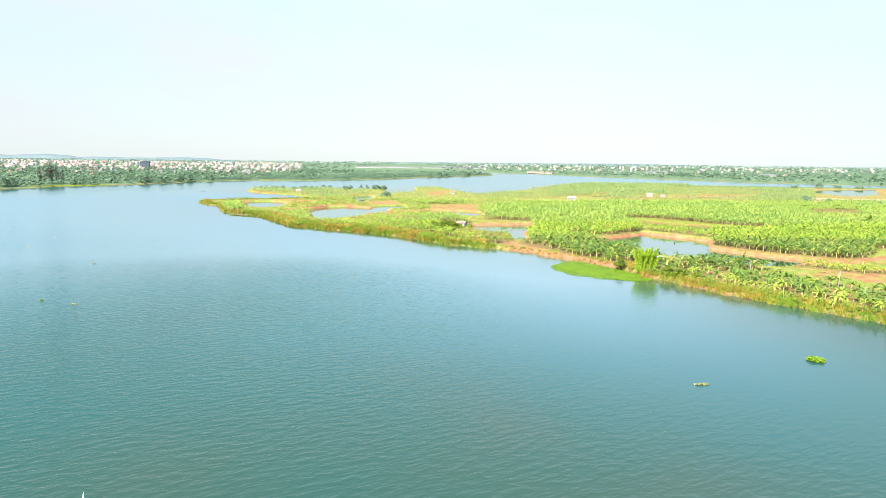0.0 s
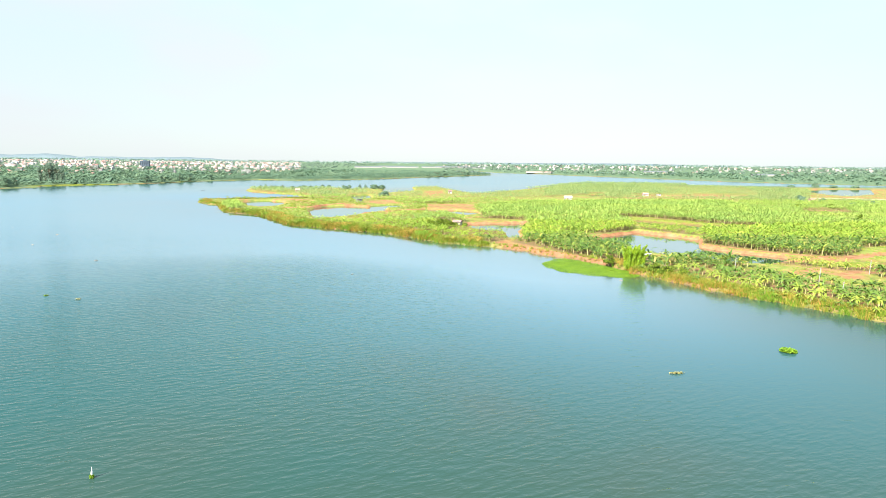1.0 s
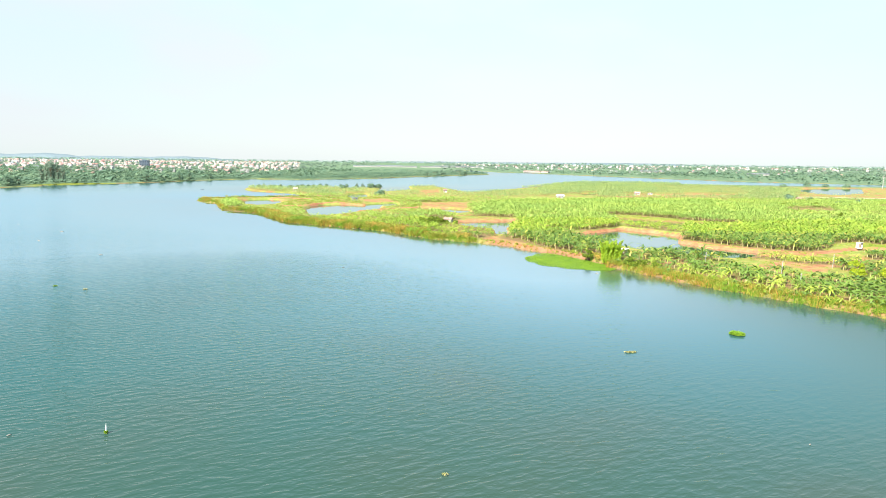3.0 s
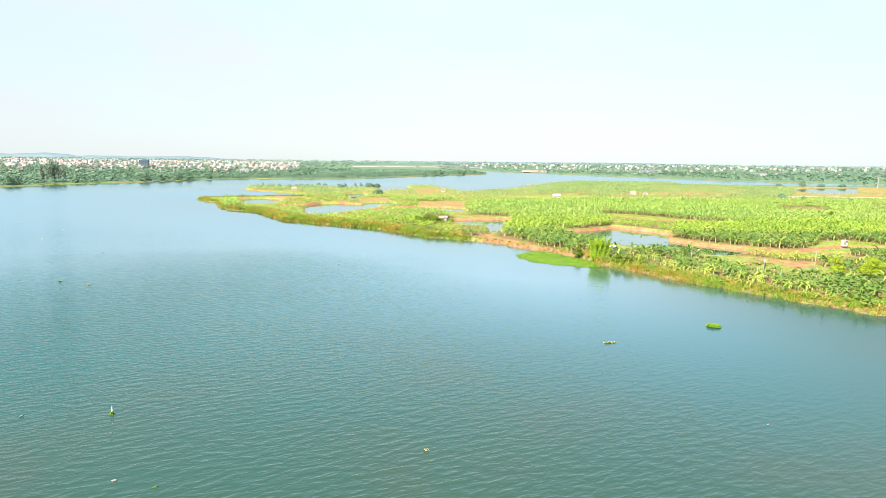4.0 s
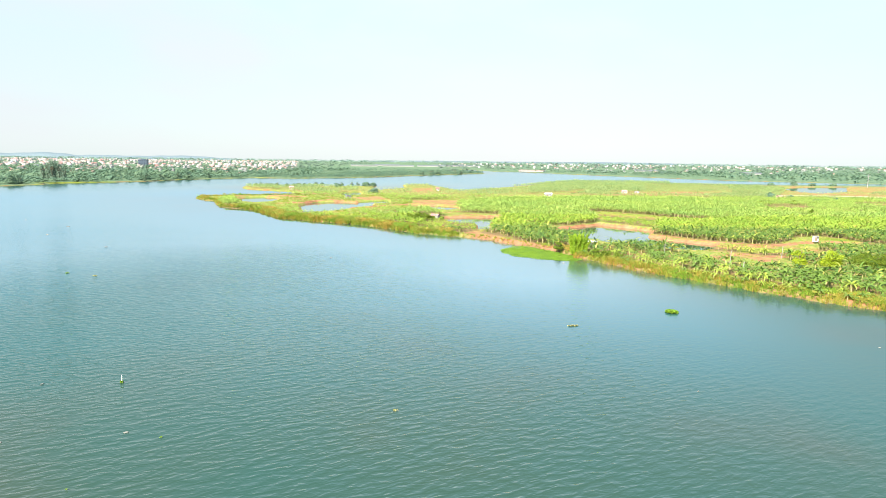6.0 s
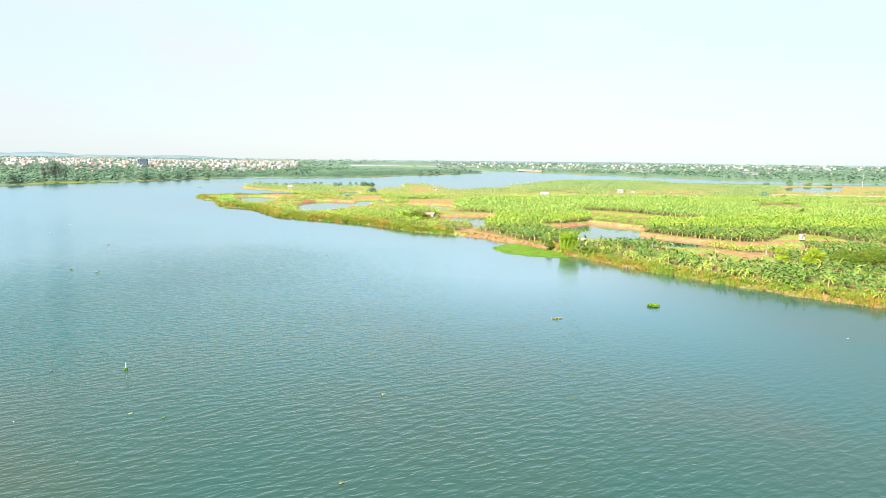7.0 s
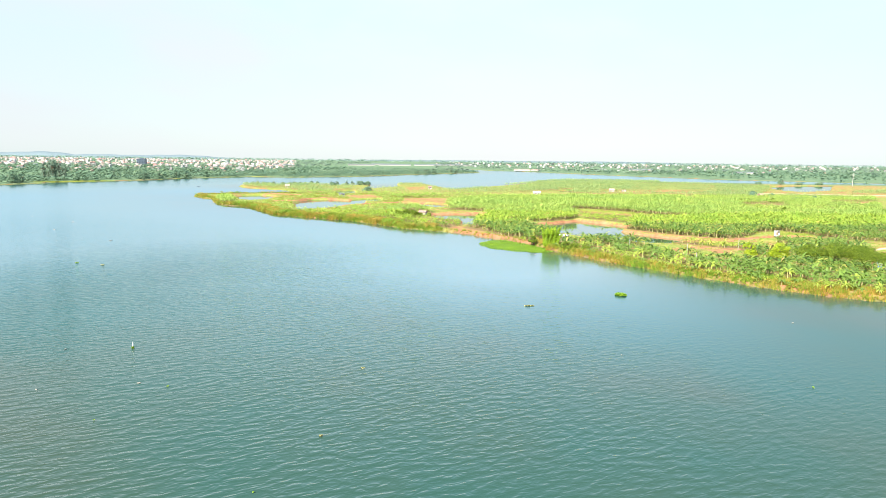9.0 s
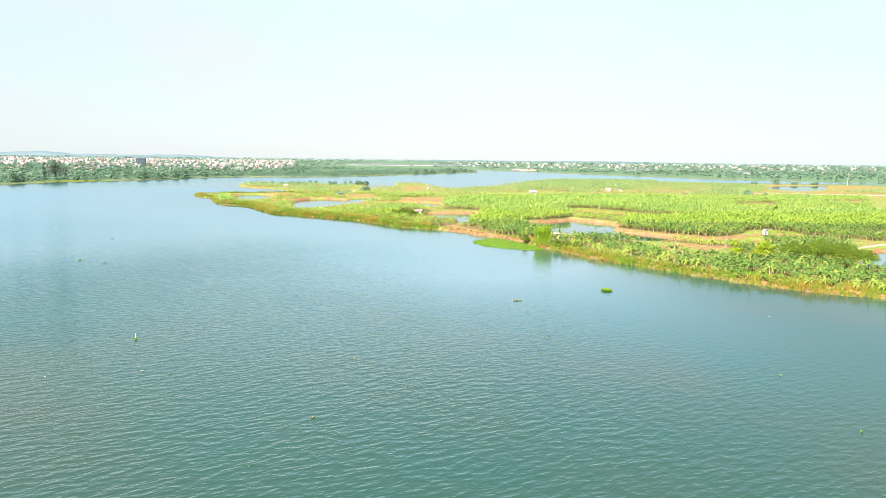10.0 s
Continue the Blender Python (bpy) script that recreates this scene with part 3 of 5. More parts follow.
def line_distance(x, y, line):
    best = np.full(x.shape, 1e18)
    for (x0, y0), (x1, y1) in zip(line, line[1:]):
        dx, dy = x1 - x0, y1 - y0
        t = np.clip(((x - x0) * dx + (y - y0) * dy) / (dx * dx + dy * dy), 0, 1)
        best = np.minimum(best, (x - x0 - t * dx) ** 2 + (y - y0 - t * dy) ** 2)
    return np.sqrt(best)


def wobble(x, y, size, seed=0.0):
    """A smooth, slow unevenness between about -1 and 1."""
    k = 2 * math.pi / size
    return (np.sin(k * (x * 0.83 + y * 0.41) + seed) + np.sin(k * 1.7 * (x * -0.35 + y * 0.9) + 2.1 * seed + 1.0)
            + np.sin(k * 2.9 * (x * 0.6 - y * 0.75) + 0.7 * seed + 2.0) * 0.6) / 2.6


def nearest(x, y, polys, jx, jy, reach=40):
    """Distance to the nearest of several outlines, negative inside."""
    out = np.full(x.shape, 1e3)
    for poly in polys:
        bx, by = [p[0] for p in poly], [p[1] for p in poly]
        near = (x > min(bx) - reach) & (x < max(bx) + reach) & (y > min(by) - reach) & (y < max(by) + reach)
        if near.any():
            out[near] = np.minimum(out[near], -polygon_distance(jx[near], jy[near], poly))
    return out


def survey(x, y):
    """River distance (land positive), pond distance (land positive), bare-earth and road distances, for arrays of places."""
    x, y = np.asarray(x, float), np.asarray(y, float)
    wx, wy = 1.1 * wobble(x, y, 17, 1) + 0.5 * wobble(x, y, 5, 2), 1.1 * wobble(x, y, 19, 4) + 0.5 * wobble(x, y, 6, 5)
    river = -polygon_distance(x + wx, y + wy, RIVER)
    pond = nearest(x, y, PONDS, x + 0.2 * wx, y + 0.2 * wy)
    bare = nearest(x, y, BARE, x + wx, y + wy)
    road = np.full(x.shape, 1e3)
    for line, half in ROADS:
        road = np.minimum(road, line_distance(x + 0.25 * wx, y + 0.25 * wy, line) - half / 2)
    return river, pond, bare, road


def step(a, b, v):
    t = np.clip((v - a) / (b - a), 0, 1)
    return t * t * (3 - 2 * t)


DIKES = [line for line, _ in ROADS[5:8]] + [[(52, 237.5), (61, 231), (72, 239.5), (84.5, 250.5), (96, 240), (104, 227)]]


def ground_height(x, y, river, pond):
    top = 1.0 + 0.12 * wobble(x, y, 31, 3) + 0.05 * wobble(x, y, 7, 6) + 0.8 * step(60, 200, river) * step(560, 900, np.hypot(x, y))
    z = np.where(river > 0, top * step(-0.3, 1.3, river), np.maximum(river * 0.5, -2.5))
    zp = np.where(pond > 0, top * step(0, 0.65, pond), np.maximum(pond * 0.6, -1.2))
    wet = nearest(x, y, WET, x, y, 6)
    zw = np.where(wet < 0, -0.01 + 0.1 * wobble(x, y, 9, 2) + (top - 0.06) * step(-0.8, 0, wet), top)
    ridge = np.min([line_distance(x, y, d) for d in DIKES], axis=0)
    return np.minimum(np.minimum(z, zp), zw) + 0.55 * step(1.7, 0.5, ridge) * step(0.2, 0.8, pond) * step(1, 3, river)


def graded(spans):
    out = []
    for a, b, d in spans:
        out += list(np.arange(a, b, d))
    return np.array(out + [spans[-1][1]], float)


def build_ground():
    gx = graded([(-4900, -1500, 170), (-1500, -700, 50), (-700, -440, 14), (-440, -130, 4.5), (-130, -45, 1.6), (-45, 150, 1.4), (150, 200, 1.8), (200, 340, 2.5), (340, 560, 7), (560, 1500, 24), (1500, 4900, 170)])
    gy = graded([(-700, 0, 60), (0, 72, 8), (72, 255, 1.35), (255, 420, 1.7), (420, 700, 4.0), (700, 1300, 9), (1300, 2000, 25), (2000, 4900, 100)])
    X, Y = np.meshgrid(gx, gy)
    river, pond, bare, road = survey(X, Y)
    Z = ground_height(X, Y, river, pond)
    verts = np.stack([X, Y, Z], 2).reshape(-1, 3)
    nx, ny = len(gx), len(gy)
    i = (np.arange(ny - 1)[:, None] * nx + np.arange(nx - 1)[None]).ravel()
    me = mesh_np("ground", verts, np.stack([i, i + 1, i + nx + 1, i + nx], 1), M_GROUND, True)
    wet, lawn = nearest(X, Y, WET, X, Y, 8), nearest(X, Y, LAWN, X, Y, 8)
    edge = step(1.3, 0.9, pond) * np.where((X > 8) & (Y < 292), np.clip(0.85 + 0.4 * wobble(X, Y, 47, 4), 0.55, 1), np.clip(0.25 + 0.7 * wobble(X, Y, 43, 4), 0.05, 0.6))
    far_side = np.maximum(step(760, 800, Y), step(-225, -245, X))
    bank = step(3.0, 0.2, river) * np.clip(0.2 + 0.5 * wobble(X, Y, 60, 1.3), 0, 1) * (1 - far_side)
    bank = np.maximum(bank, step(21, 17, river) * step(54, 62, X) * step(175, 160, Y) * np.clip(0.42 + 0.5 * wobble(X, Y, 14, 3.1), 0, 1))
    bank = np.maximum(bank, step(9, 5, river) * step(98, 106, X) * step(200, 180, Y) * np.clip(0.3 + 0.7 * wobble(X, Y, 15, 2.3), 0, 1))
    bank = np.maximum(bank, step(6, 2, river) * far_side * np.clip(0.1 + 0.6 * wobble(X, Y, 130, 2), 0, 1))
    cut = step(14, 30, X) * step(58, 46, X) * step(150, 165, Y) * step(215, 198, Y) * step(5.0, 2.0, river)
    plain = 0.27 + 0.25 * step(92, 100, X) * step(138, 130, X) * step(142, 150, Y) * step(186, 178, Y) + 0.16 * step(290, 320, X) * step(440, 480, Y) + 0.27 * wobble(X, Y, 27, 8) + 0.2 * wobble(X, Y, 11, 3) + step(45, 25, X) * step(225, 245, Y) * (0.04 + 0.14 * wobble(X, Y, 29, 2))
    soil = np.clip(np.maximum.reduce([edge, bank, cut, step(1.0, -1.0, bare) * (0.52 + 0.22 * wobble(X, Y, 11, 5)), step(0.8, -0.4, road), plain]), 0, 1)
    lawn_share = step(0.5, -0.8, lawn)
    # far land that takes the green with painted haze
    hazed_meadow = np.clip(step(700, 760, Y) + step(-230, -260, X) * step(200, 300, Y) + step(560, 640, X), 0, 1) * step(0.5, 2.5, river) * (1 - lawn_share)
    damp = np.maximum(step(0.75, 0.2, Z) * 0.7 * (pond > 3) * (wet > 0.5), 0)
    sand = np.maximum(step(0.6, -0.4, line_distance(X, Y, ROADS[0][0]) - 4.5), step(0.4, -0.3, line_distance(X, Y, ROADS[1][0]) - 0.75))
    litter = step(-1.0, 1.2, -nearest(X, Y, [p[0] for p in PLOTS if p[1] > 0.6], X, Y, 6)) * step(1.1, 1.6, pond) * step(420, 330, Y)
    litter = np.maximum(litter, step(7.5, 8.8, river) * step(34, 30, river) * (X > 55) * (Y < 172) * step(175, 165, X) * 0.7 * step(0.9, 1.5, pond))
    fields = {"soil": soil, "litter": litter * (1 - lawn_share) * step(-0.3, 0.4, wet) * step(0.4, 1.2, road), "sand": sand, "damp": damp, "hazed_meadow": hazed_meadow, "mud": step(0.3, -0.6, wet),
              "lawn": lawn_share * (1 - step(0.8, -0.4, road)) * step(0.8, 1.6, pond) * step(0.0, 1.5, bare) * step(-0.3, 0.4, wet)}
    for name, values in fields.items():
        me.attributes.new(name, "FLOAT", "POINT").data.foreach_set("value", np.ascontiguousarray(values, dtype=np.float32).ravel())
    return tagged(new("ground", me), "flat green and red-earth delta land with banks and ponds", "ground", kind="structure")


def build_water():
    gx = graded([(-4900, -600, 215), (-600, 200, 6), (200, 600, 12), (600, 4900, 215)])
    gy = graded([(-700, 0, 35), (0, 300, 6), (300, 900, 15), (900, 1800, 50), (1800, 4900, 310)])
    X, Y = np.meshgrid(gx, gy)
    verts = np.stack([X, Y, np.zeros_like(X)], 2).reshape(-1, 3)
    nx, ny = len(gx), len(gy)
    i = (np.arange(ny - 1)[:, None] * nx + np.arange(nx - 1)[None]).ravel()
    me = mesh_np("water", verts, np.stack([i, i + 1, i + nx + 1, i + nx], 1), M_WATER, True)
    d = polygon_distance(X, Y, RIVER)
    # reach: distance from the middle of the camera's path
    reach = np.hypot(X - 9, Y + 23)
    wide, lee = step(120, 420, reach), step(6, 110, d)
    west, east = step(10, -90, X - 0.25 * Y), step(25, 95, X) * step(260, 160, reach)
    open_water = np.where(d > -1.5, (0.10 + 0.90 * lee) * (1 - 0.7 * wide) * (1 + 0.5 * west), 0.03)
    swell = np.where(d > -1.5, (0.10 + 0.90 * lee) * (1 - step(30, 120 + 140 * west, reach)), 0.0)
    ruffle = np.where(d > -1.5, 0.08 + 0.04 * lee + 0.04 * wide + 0.07 * (1 - lee) * step(300, 180, reach), 0.03)
    sheen = np.where(d > -1.5, 1.30 + 0.09 * (1 - lee) * (1 - east) - 0.19 * west - 0.115 * east - 0.085 * (1 - lee) * step(260, 160, reach) + 0.05 * wide, 1.3)
    # paints sky reflection: bluer, brighter body with reach, less beside banks and to the sides
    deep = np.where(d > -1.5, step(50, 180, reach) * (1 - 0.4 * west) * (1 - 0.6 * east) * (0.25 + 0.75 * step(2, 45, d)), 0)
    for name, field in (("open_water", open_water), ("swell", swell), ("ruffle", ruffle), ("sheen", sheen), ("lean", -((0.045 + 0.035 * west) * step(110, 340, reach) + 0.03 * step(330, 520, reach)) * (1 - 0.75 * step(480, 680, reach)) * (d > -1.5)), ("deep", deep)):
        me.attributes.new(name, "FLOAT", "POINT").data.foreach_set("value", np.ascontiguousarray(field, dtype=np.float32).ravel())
    return tagged(new("water", me), "wide murky green river with fine wind ripples", "water", kind="structure")


build_ground()
build_water()


# ---- banana plants ----
def banana_leaf(rng, length, width, rise, bend, segs):
    """One arched leaf along +x from the origin, its frayed halves hanging from the midrib; two stations or fewer make a plain strip."""
    v, q = [], []
    pos, ang = np.zeros(3), rise
    for i in range(segs + 1):
        t = i / segs
        w = width * 0.5 * math.sin(math.pi * min(1.0, 0.10 + 0.9 * t) ** 0.8) + 0.02
        if segs > 3:
            w *= rng.uniform(0.7, 1.2)
        drop = 0.45 * w
        side = rng.uniform(-0.08, 0.08)
        if segs > 3:
            v += [pos + (0, -w, -drop + side), pos.copy(), pos + (0, w, -drop - side)]
        else:
            v += [pos + (0, -w, side), pos + (0, w, -side)]
        pos = pos + np.array((math.cos(ang), 0, math.sin(ang))) * length / segs
        ang = ang - bend * (0.35 + 1.1 * t) / segs
    for i in range(segs):
        a = i * 3
        if segs > 3:
            q += [(a, a + 3, a + 4, a + 1), (a + 1, a + 4, a + 5, a + 2)]
        else:
            q.append((i * 2, i * 2 + 2, i * 2 + 3, i * 2 + 1))
    return np.array(v), np.array(q)


def banana_pieces(rng, segs, leaves, sides):
    """Stem and leaves of one plant about 4 m high."""
    h = rng.uniform(1.6, 2.2)
    if sides > 3:
        stem = tube([(0, 0, -0.1), (0.03, 0.02, h * 0.5), (0.05, 0.0, h)], [0.17, 0.14, 0.09], sides)
    else:
        stem = tube([(0, 0, -0.1), (0.05, 0.0, h)], [0.17, 0.1], sides)
    out = []
    for k in range(leaves):
        a = k * 2.4 + rng.uniform(-0.3, 0.3)
        up = (1.05 if k < 1 else 0.85 - 0.85 * (k / leaves)) + rng.uniform(-0.15, 0.15)
        v, q = banana_leaf(rng, rng.uniform(2.1, 3.0), rng.uniform(0.36, 0.5) * (1.0 if segs > 3 else 0.85), up, rng.uniform(2.4, 3.4), segs)
        c, s = math.cos(a), math.sin(a)
        v = np.stack([v[:, 0] * c - v[:, 1] * s + 0.05, v[:, 0] * s + v[:, 1] * c, v[:, 2] + h - 0.1 * (k / leaves)], 1)
        out.append((v, q))
    return stem, out


def planting(spacing, rng, x0, x1, y0, y1):
    """Rows along the bank's run, a little uneven, on land away from water, roads and bare plots."""
    run, across = np.array((0.566, -0.824)), np.array((0.824, 0.566))
    n = int(1.6 * max(x1 - x0, y1 - y0) / spacing)
    u, v = np.meshgrid(np.arange(-n, n) * spacing, np.arange(-n, n) * spacing * 1.12)
    cx, cy = (x0 + x1) / 2, (y0 + y1) / 2
    x = cx + u * run[0] + v * across[0]
    y = cy + u * run[1] + v * across[1]
    keep = (x > x0) & (x < x1) & (y > y0) & (y < y1)
    x, y = x[keep], y[keep]
    x = x + rng.uniform(-0.34, 0.34, len(x)) * spacing
    y = y + rng.uniform(-0.34, 0.34, len(y)) * spacing
    return x, y


def planted(x, y):
    """Share planted and size of the plants at each place."""
    share, size = np.zeros_like(x), np.full_like(x, 0.55)
    for poly, s, k in PLOTS:
        d = polygon_distance(x + 0.8 * wobble(x, y, 21, 2), y + 0.8 * wobble(x, y, 17, 3), poly)
        share = np.where(d > 0, np.maximum(share, s), share)
        size = np.where(d > 0, k, size)
    return share, size


def is_field(x, y, river, pond, bare, road):
    return (river > np.where((x > 58) & (y < 165), 0.9, 2.4)) & (pond > 1.25) & (bare > 1.0) & (road > np.where(y > 280, 2.4, 1.0))


def build_bananas():
    rng = np.random.RandomState(11)
    px, py = planting(2.4, rng, -210, 520, 80, 830)
    river, pond, bare, road = survey(px, py)
    share, scale = planted(px, py)
    strip = (px > 55) & (py < 172) & (px < 175)                       # rows along the near bank, with a footpath between
    rows = ((river > 4.4) & (river < 7.6)) | ((river > 10.4) & (river < 14.2)) | ((river > 15.6) & (river < 34) & (px < 106)) | ((river > 22.5) & (river < 31) & (px > 84))
    rows = np.where(px > 98, (river > 8.6) & (river < 31) & ~((river > 14) & (river < 15.6)), rows)
    share = np.where(strip & rows, 0.92, share)
    share = np.where(strip & (px > 98) & (river < 8.6), 0.5, share)
    share = np.where(strip & (px <= 98) & (river < 4.4), 0.75, share)
    share = np.where(strip & (river >= 20) & (px > 112) & (py < 150), 0.7, share)
    share = np.where(strip & (river > 24 + 2.5 * step(92, 98, px)) & (px > 76) & (px < 114) & (py < 157), 0.0, share)
    share = np.where((share == 0) & (px < 60) & (px > -85) & (py > 290), np.where(river < 20, 0.6, 0.32), share)
    share = np.where((px < 30) & (py > 235) & (px > -105), share * np.clip(0.9 + 0.8 * wobble(px, py, 36, 6), 0.3, 1), share)
    low = polygon_distance(px, py, [(6, 220), (17, 213), (24, 207), (31, 202), (36, 262), (14, 274), (-4, 282)]) > 0      # young plants before the narrow pond
    share, scale = np.where(low, 0.85, share), np.where(low, 0.48, scale)
    for tx, ty, tr in ((125.5, 127.5, 4), (131, 125, 5), (136, 122.5, 5), (139.5, 117.5, 3.6), (111, 133.5, 1.6), (118, 131, 2.8), (146.5, 112, 3)):
        share = np.where(np.hypot(px - tx, py - ty) < tr, 0.0, share)
    ok = is_field(px, py, river, pond, bare, road) & (rng.rand(len(px)) < share) & (px < 60 + 0.85 * py)
    px, py, river, pond, scale = px[ok], py[ok], river[ok], pond[ok], scale[ok]
    strip = (px > 55) & (py < 172) & (px < 175)
    pale = polygon_distance(px, py, [(102.8, 172), (109.1, 168), (117.6, 163), (129, 157), (127, 152.5), (115, 156), (107, 161), (101.5, 166.5)]) > -1
    scale = np.where(strip & ~pale, np.where(((px > 98) & (river < 8.6)) | (river < 4.4), 0.62, 0.96), scale)
    pz = ground_height(px, py, river, pond) - 0.05
    size = scale * rng.uniform(0.78, 1.2, len(px)) * (1 + 0.12 * wobble(px, py, 45, 2))
    turn = rng.uniform(0, 6.283, len(px))
    # single plants near the water's edge
    single = np.where((py < 152) & (px > 60) & (px < 128) & (river < 21))[0]
    single = single[np.argsort(river[single])][:290]
    protos = []
    for k in range(6):
        r = np.random.RandomState(40 + k)
        stem, leaves = banana_pieces(r, 6, 13, 8)
        root = new("banana_plant")
        tagged(root, "green banana plant with long arching leaves on the bank", "banana plant", "banana plants along the bank")
        part("stem", mesh_np("stem", *stem, M_STEM, True), None, root)
        for v, q in leaves:
            part("leaf", mesh_np("leaf", v, q, M_BANANA_PALE if k > 3 else M_BANANA_DEEP, True), None, root)
        if k > 3:
            tagged(root, "yellowing banana plant with pale arching leaves on the bank")
        protos.append(root)
    used = set()
    for i in single:
        k = rng.choice(6, p=[0.11, 0.11, 0.11, 0.11, 0.28, 0.28] if river[i] < 8.4 else [0.23, 0.23, 0.23, 0.23, 0.04, 0.04])
        m = pose(px[i], py[i], pz[i], rng.uniform(-5, 5), rng.uniform(-5, 5), math.degrees(turn[i])) @ Matrix.Scale(size[i], 4)
        if k in used:
            ob = copy_thing(protos[k], m)
            ob.matrix_basis = m
        else:
            protos[k].matrix_basis = m
            used.add(k)
    # the plots behind, joined
    rest = np.ones(len(px), bool)
    rest[single] = False
    plots = [("pale", pale, 4, 10, 4, "row of pale yellowish banana plants between two ponds"),
             ("near", (py < 215) & ~pale, 4, 11, 4, "dense rows of green banana plants beside the ponds"),
             ("mid", (py >= 215) & (py < 270), 4, 10, 3, "broad plot of leafy banana plants in sunlight"),
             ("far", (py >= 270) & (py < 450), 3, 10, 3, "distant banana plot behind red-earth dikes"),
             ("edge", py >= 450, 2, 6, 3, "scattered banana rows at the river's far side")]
    for key, where, segs, leaves, sides, label in plots:
        lv, st = [], []
        for k in range(5):
            r = np.random.RandomState(70 + k)
            stem, ls = banana_pieces(r, segs, leaves, sides)
            pick = np.where(where & rest & (np.arange(len(px)) % 5 == k))[0]
            xyz = np.stack([px[pick], py[pick], pz[pick]], 1)
            lean = rng.uniform(-0.1, 0.1, (len(pick), 2))
            lv.append(scatter(gather(ls), xyz, turn[pick], size[pick], lean))
            st.append(scatter(stem, xyz, turn[pick], size[pick], lean))
        root = new("banana_plot")
        tagged(root, label, "banana plants", kind="stuff")
        # the far and edge plots take the leaf colours with haze in them
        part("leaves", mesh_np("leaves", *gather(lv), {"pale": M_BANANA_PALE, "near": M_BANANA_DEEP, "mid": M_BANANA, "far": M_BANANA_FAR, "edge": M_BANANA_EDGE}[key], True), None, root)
        part("stems", mesh_np("stems", *gather(st), M_STEM, True), None, root)


build_bananas()


# ---- grass and reeds on the banks ----
def tuft(rng, blades, height, spread, width):
    """Thin blades that bow outwards, three corners each."""
    v, q = [], []
    for k in range(blades):
        a, r = rng.uniform(0, 6.283), spread * math.sqrt(rng.rand())
        b = np.array((r * math.cos(a), r * math.sin(a), -0.05))
        h = height * rng.uniform(0.45, 1.1)
        out = np.array((math.cos(a), math.sin(a), 0)) * h * rng.uniform(0.1, 0.7)
        turn = rng.uniform(0, 3.14)
        s = np.array((math.cos(turn), math.sin(turn), 0)) * width
        i = len(v)
        v += [b - s, b + s, b + out + (0, 0, h)]
        q.append((i, i + 1, i + 2))
    return np.array(v), np.array(q)


def build_grass():
    rng = np.random.RandomState(21)
    n = 600000
    x, y = rng.uniform(-180, 200, n), rng.uniform(75, 440, n)
    keep = x < 70 + 0.8 * y
    x, y = x[keep], y[keep]
    river, pond, bare, road = survey(x, y)
    z = ground_height(x, y, river, pond)
    cut = (x > 18) & (x < 54) & (y > 158) & (y < 205)
    order = np.argsort(np.abs(river - 0.4) > 1.0, kind="stable")
    x, y, z, river, pond, bare, road, cut = (a[order] for a in (x, y, z, river, pond, bare, road, cut))
    edge = (river > -0.35) & (river < 3.6 + 1.4 * step(54, 62, x) + 1.2 * wobble(x, y, 26, 3) + 3.0 * step(20, -10, x) + 4.5 * step(92, 101, x)) & ~(cut & (rng.rand(len(x)) < 0.85)) & ~((x > 58) & (river > 0.9) & (wobble(x, y, 8, 7) > 0.3)) & ((x > -104) | (rng.rand(len(x)) < 0.3))
    for label, where, blades, h, w, mat, limit in (
            ("tall dry orange and green reeds on the river bank", edge, 15, 1.2, 0.07, M_REED, 26000),
            ("short yellow-green grass between the plots", ((river > 2.5) | ((x < -100) & (river > 0.2))) & (pond > 1.6) & (bare > 0) & (road > 0.3) & (y < 440) & ~edge, 9, 0.5, 0.07, M_GRASS, 22000)):
        pick = np.where(where)[0][:limit]
        groups = []
        for k in range(4):
            p = pick[k::4]
            proto = tuft(np.random.RandomState(80 + k), blades, h, 0.4, w)
            size = rng.uniform(0.55, 1.25, len(p)) * (1 + 0.35 * wobble(x[p], y[p], 13, 4)) * (0.85 + 0.5 * step(20, -10, x[p]) + 0.12 * step(54, 66, x[p]) - 0.5 * step(-90, -112, x[p]))
            groups.append(scatter(proto, np.stack([x[p], y[p], z[p]], 1), rng.uniform(0, 6.283, len(p)), size))
        tagged(new("bank_grass", mesh_np("bank_grass", *gather(groups), mat)), label, "grass", kind="stuff")


build_grass()


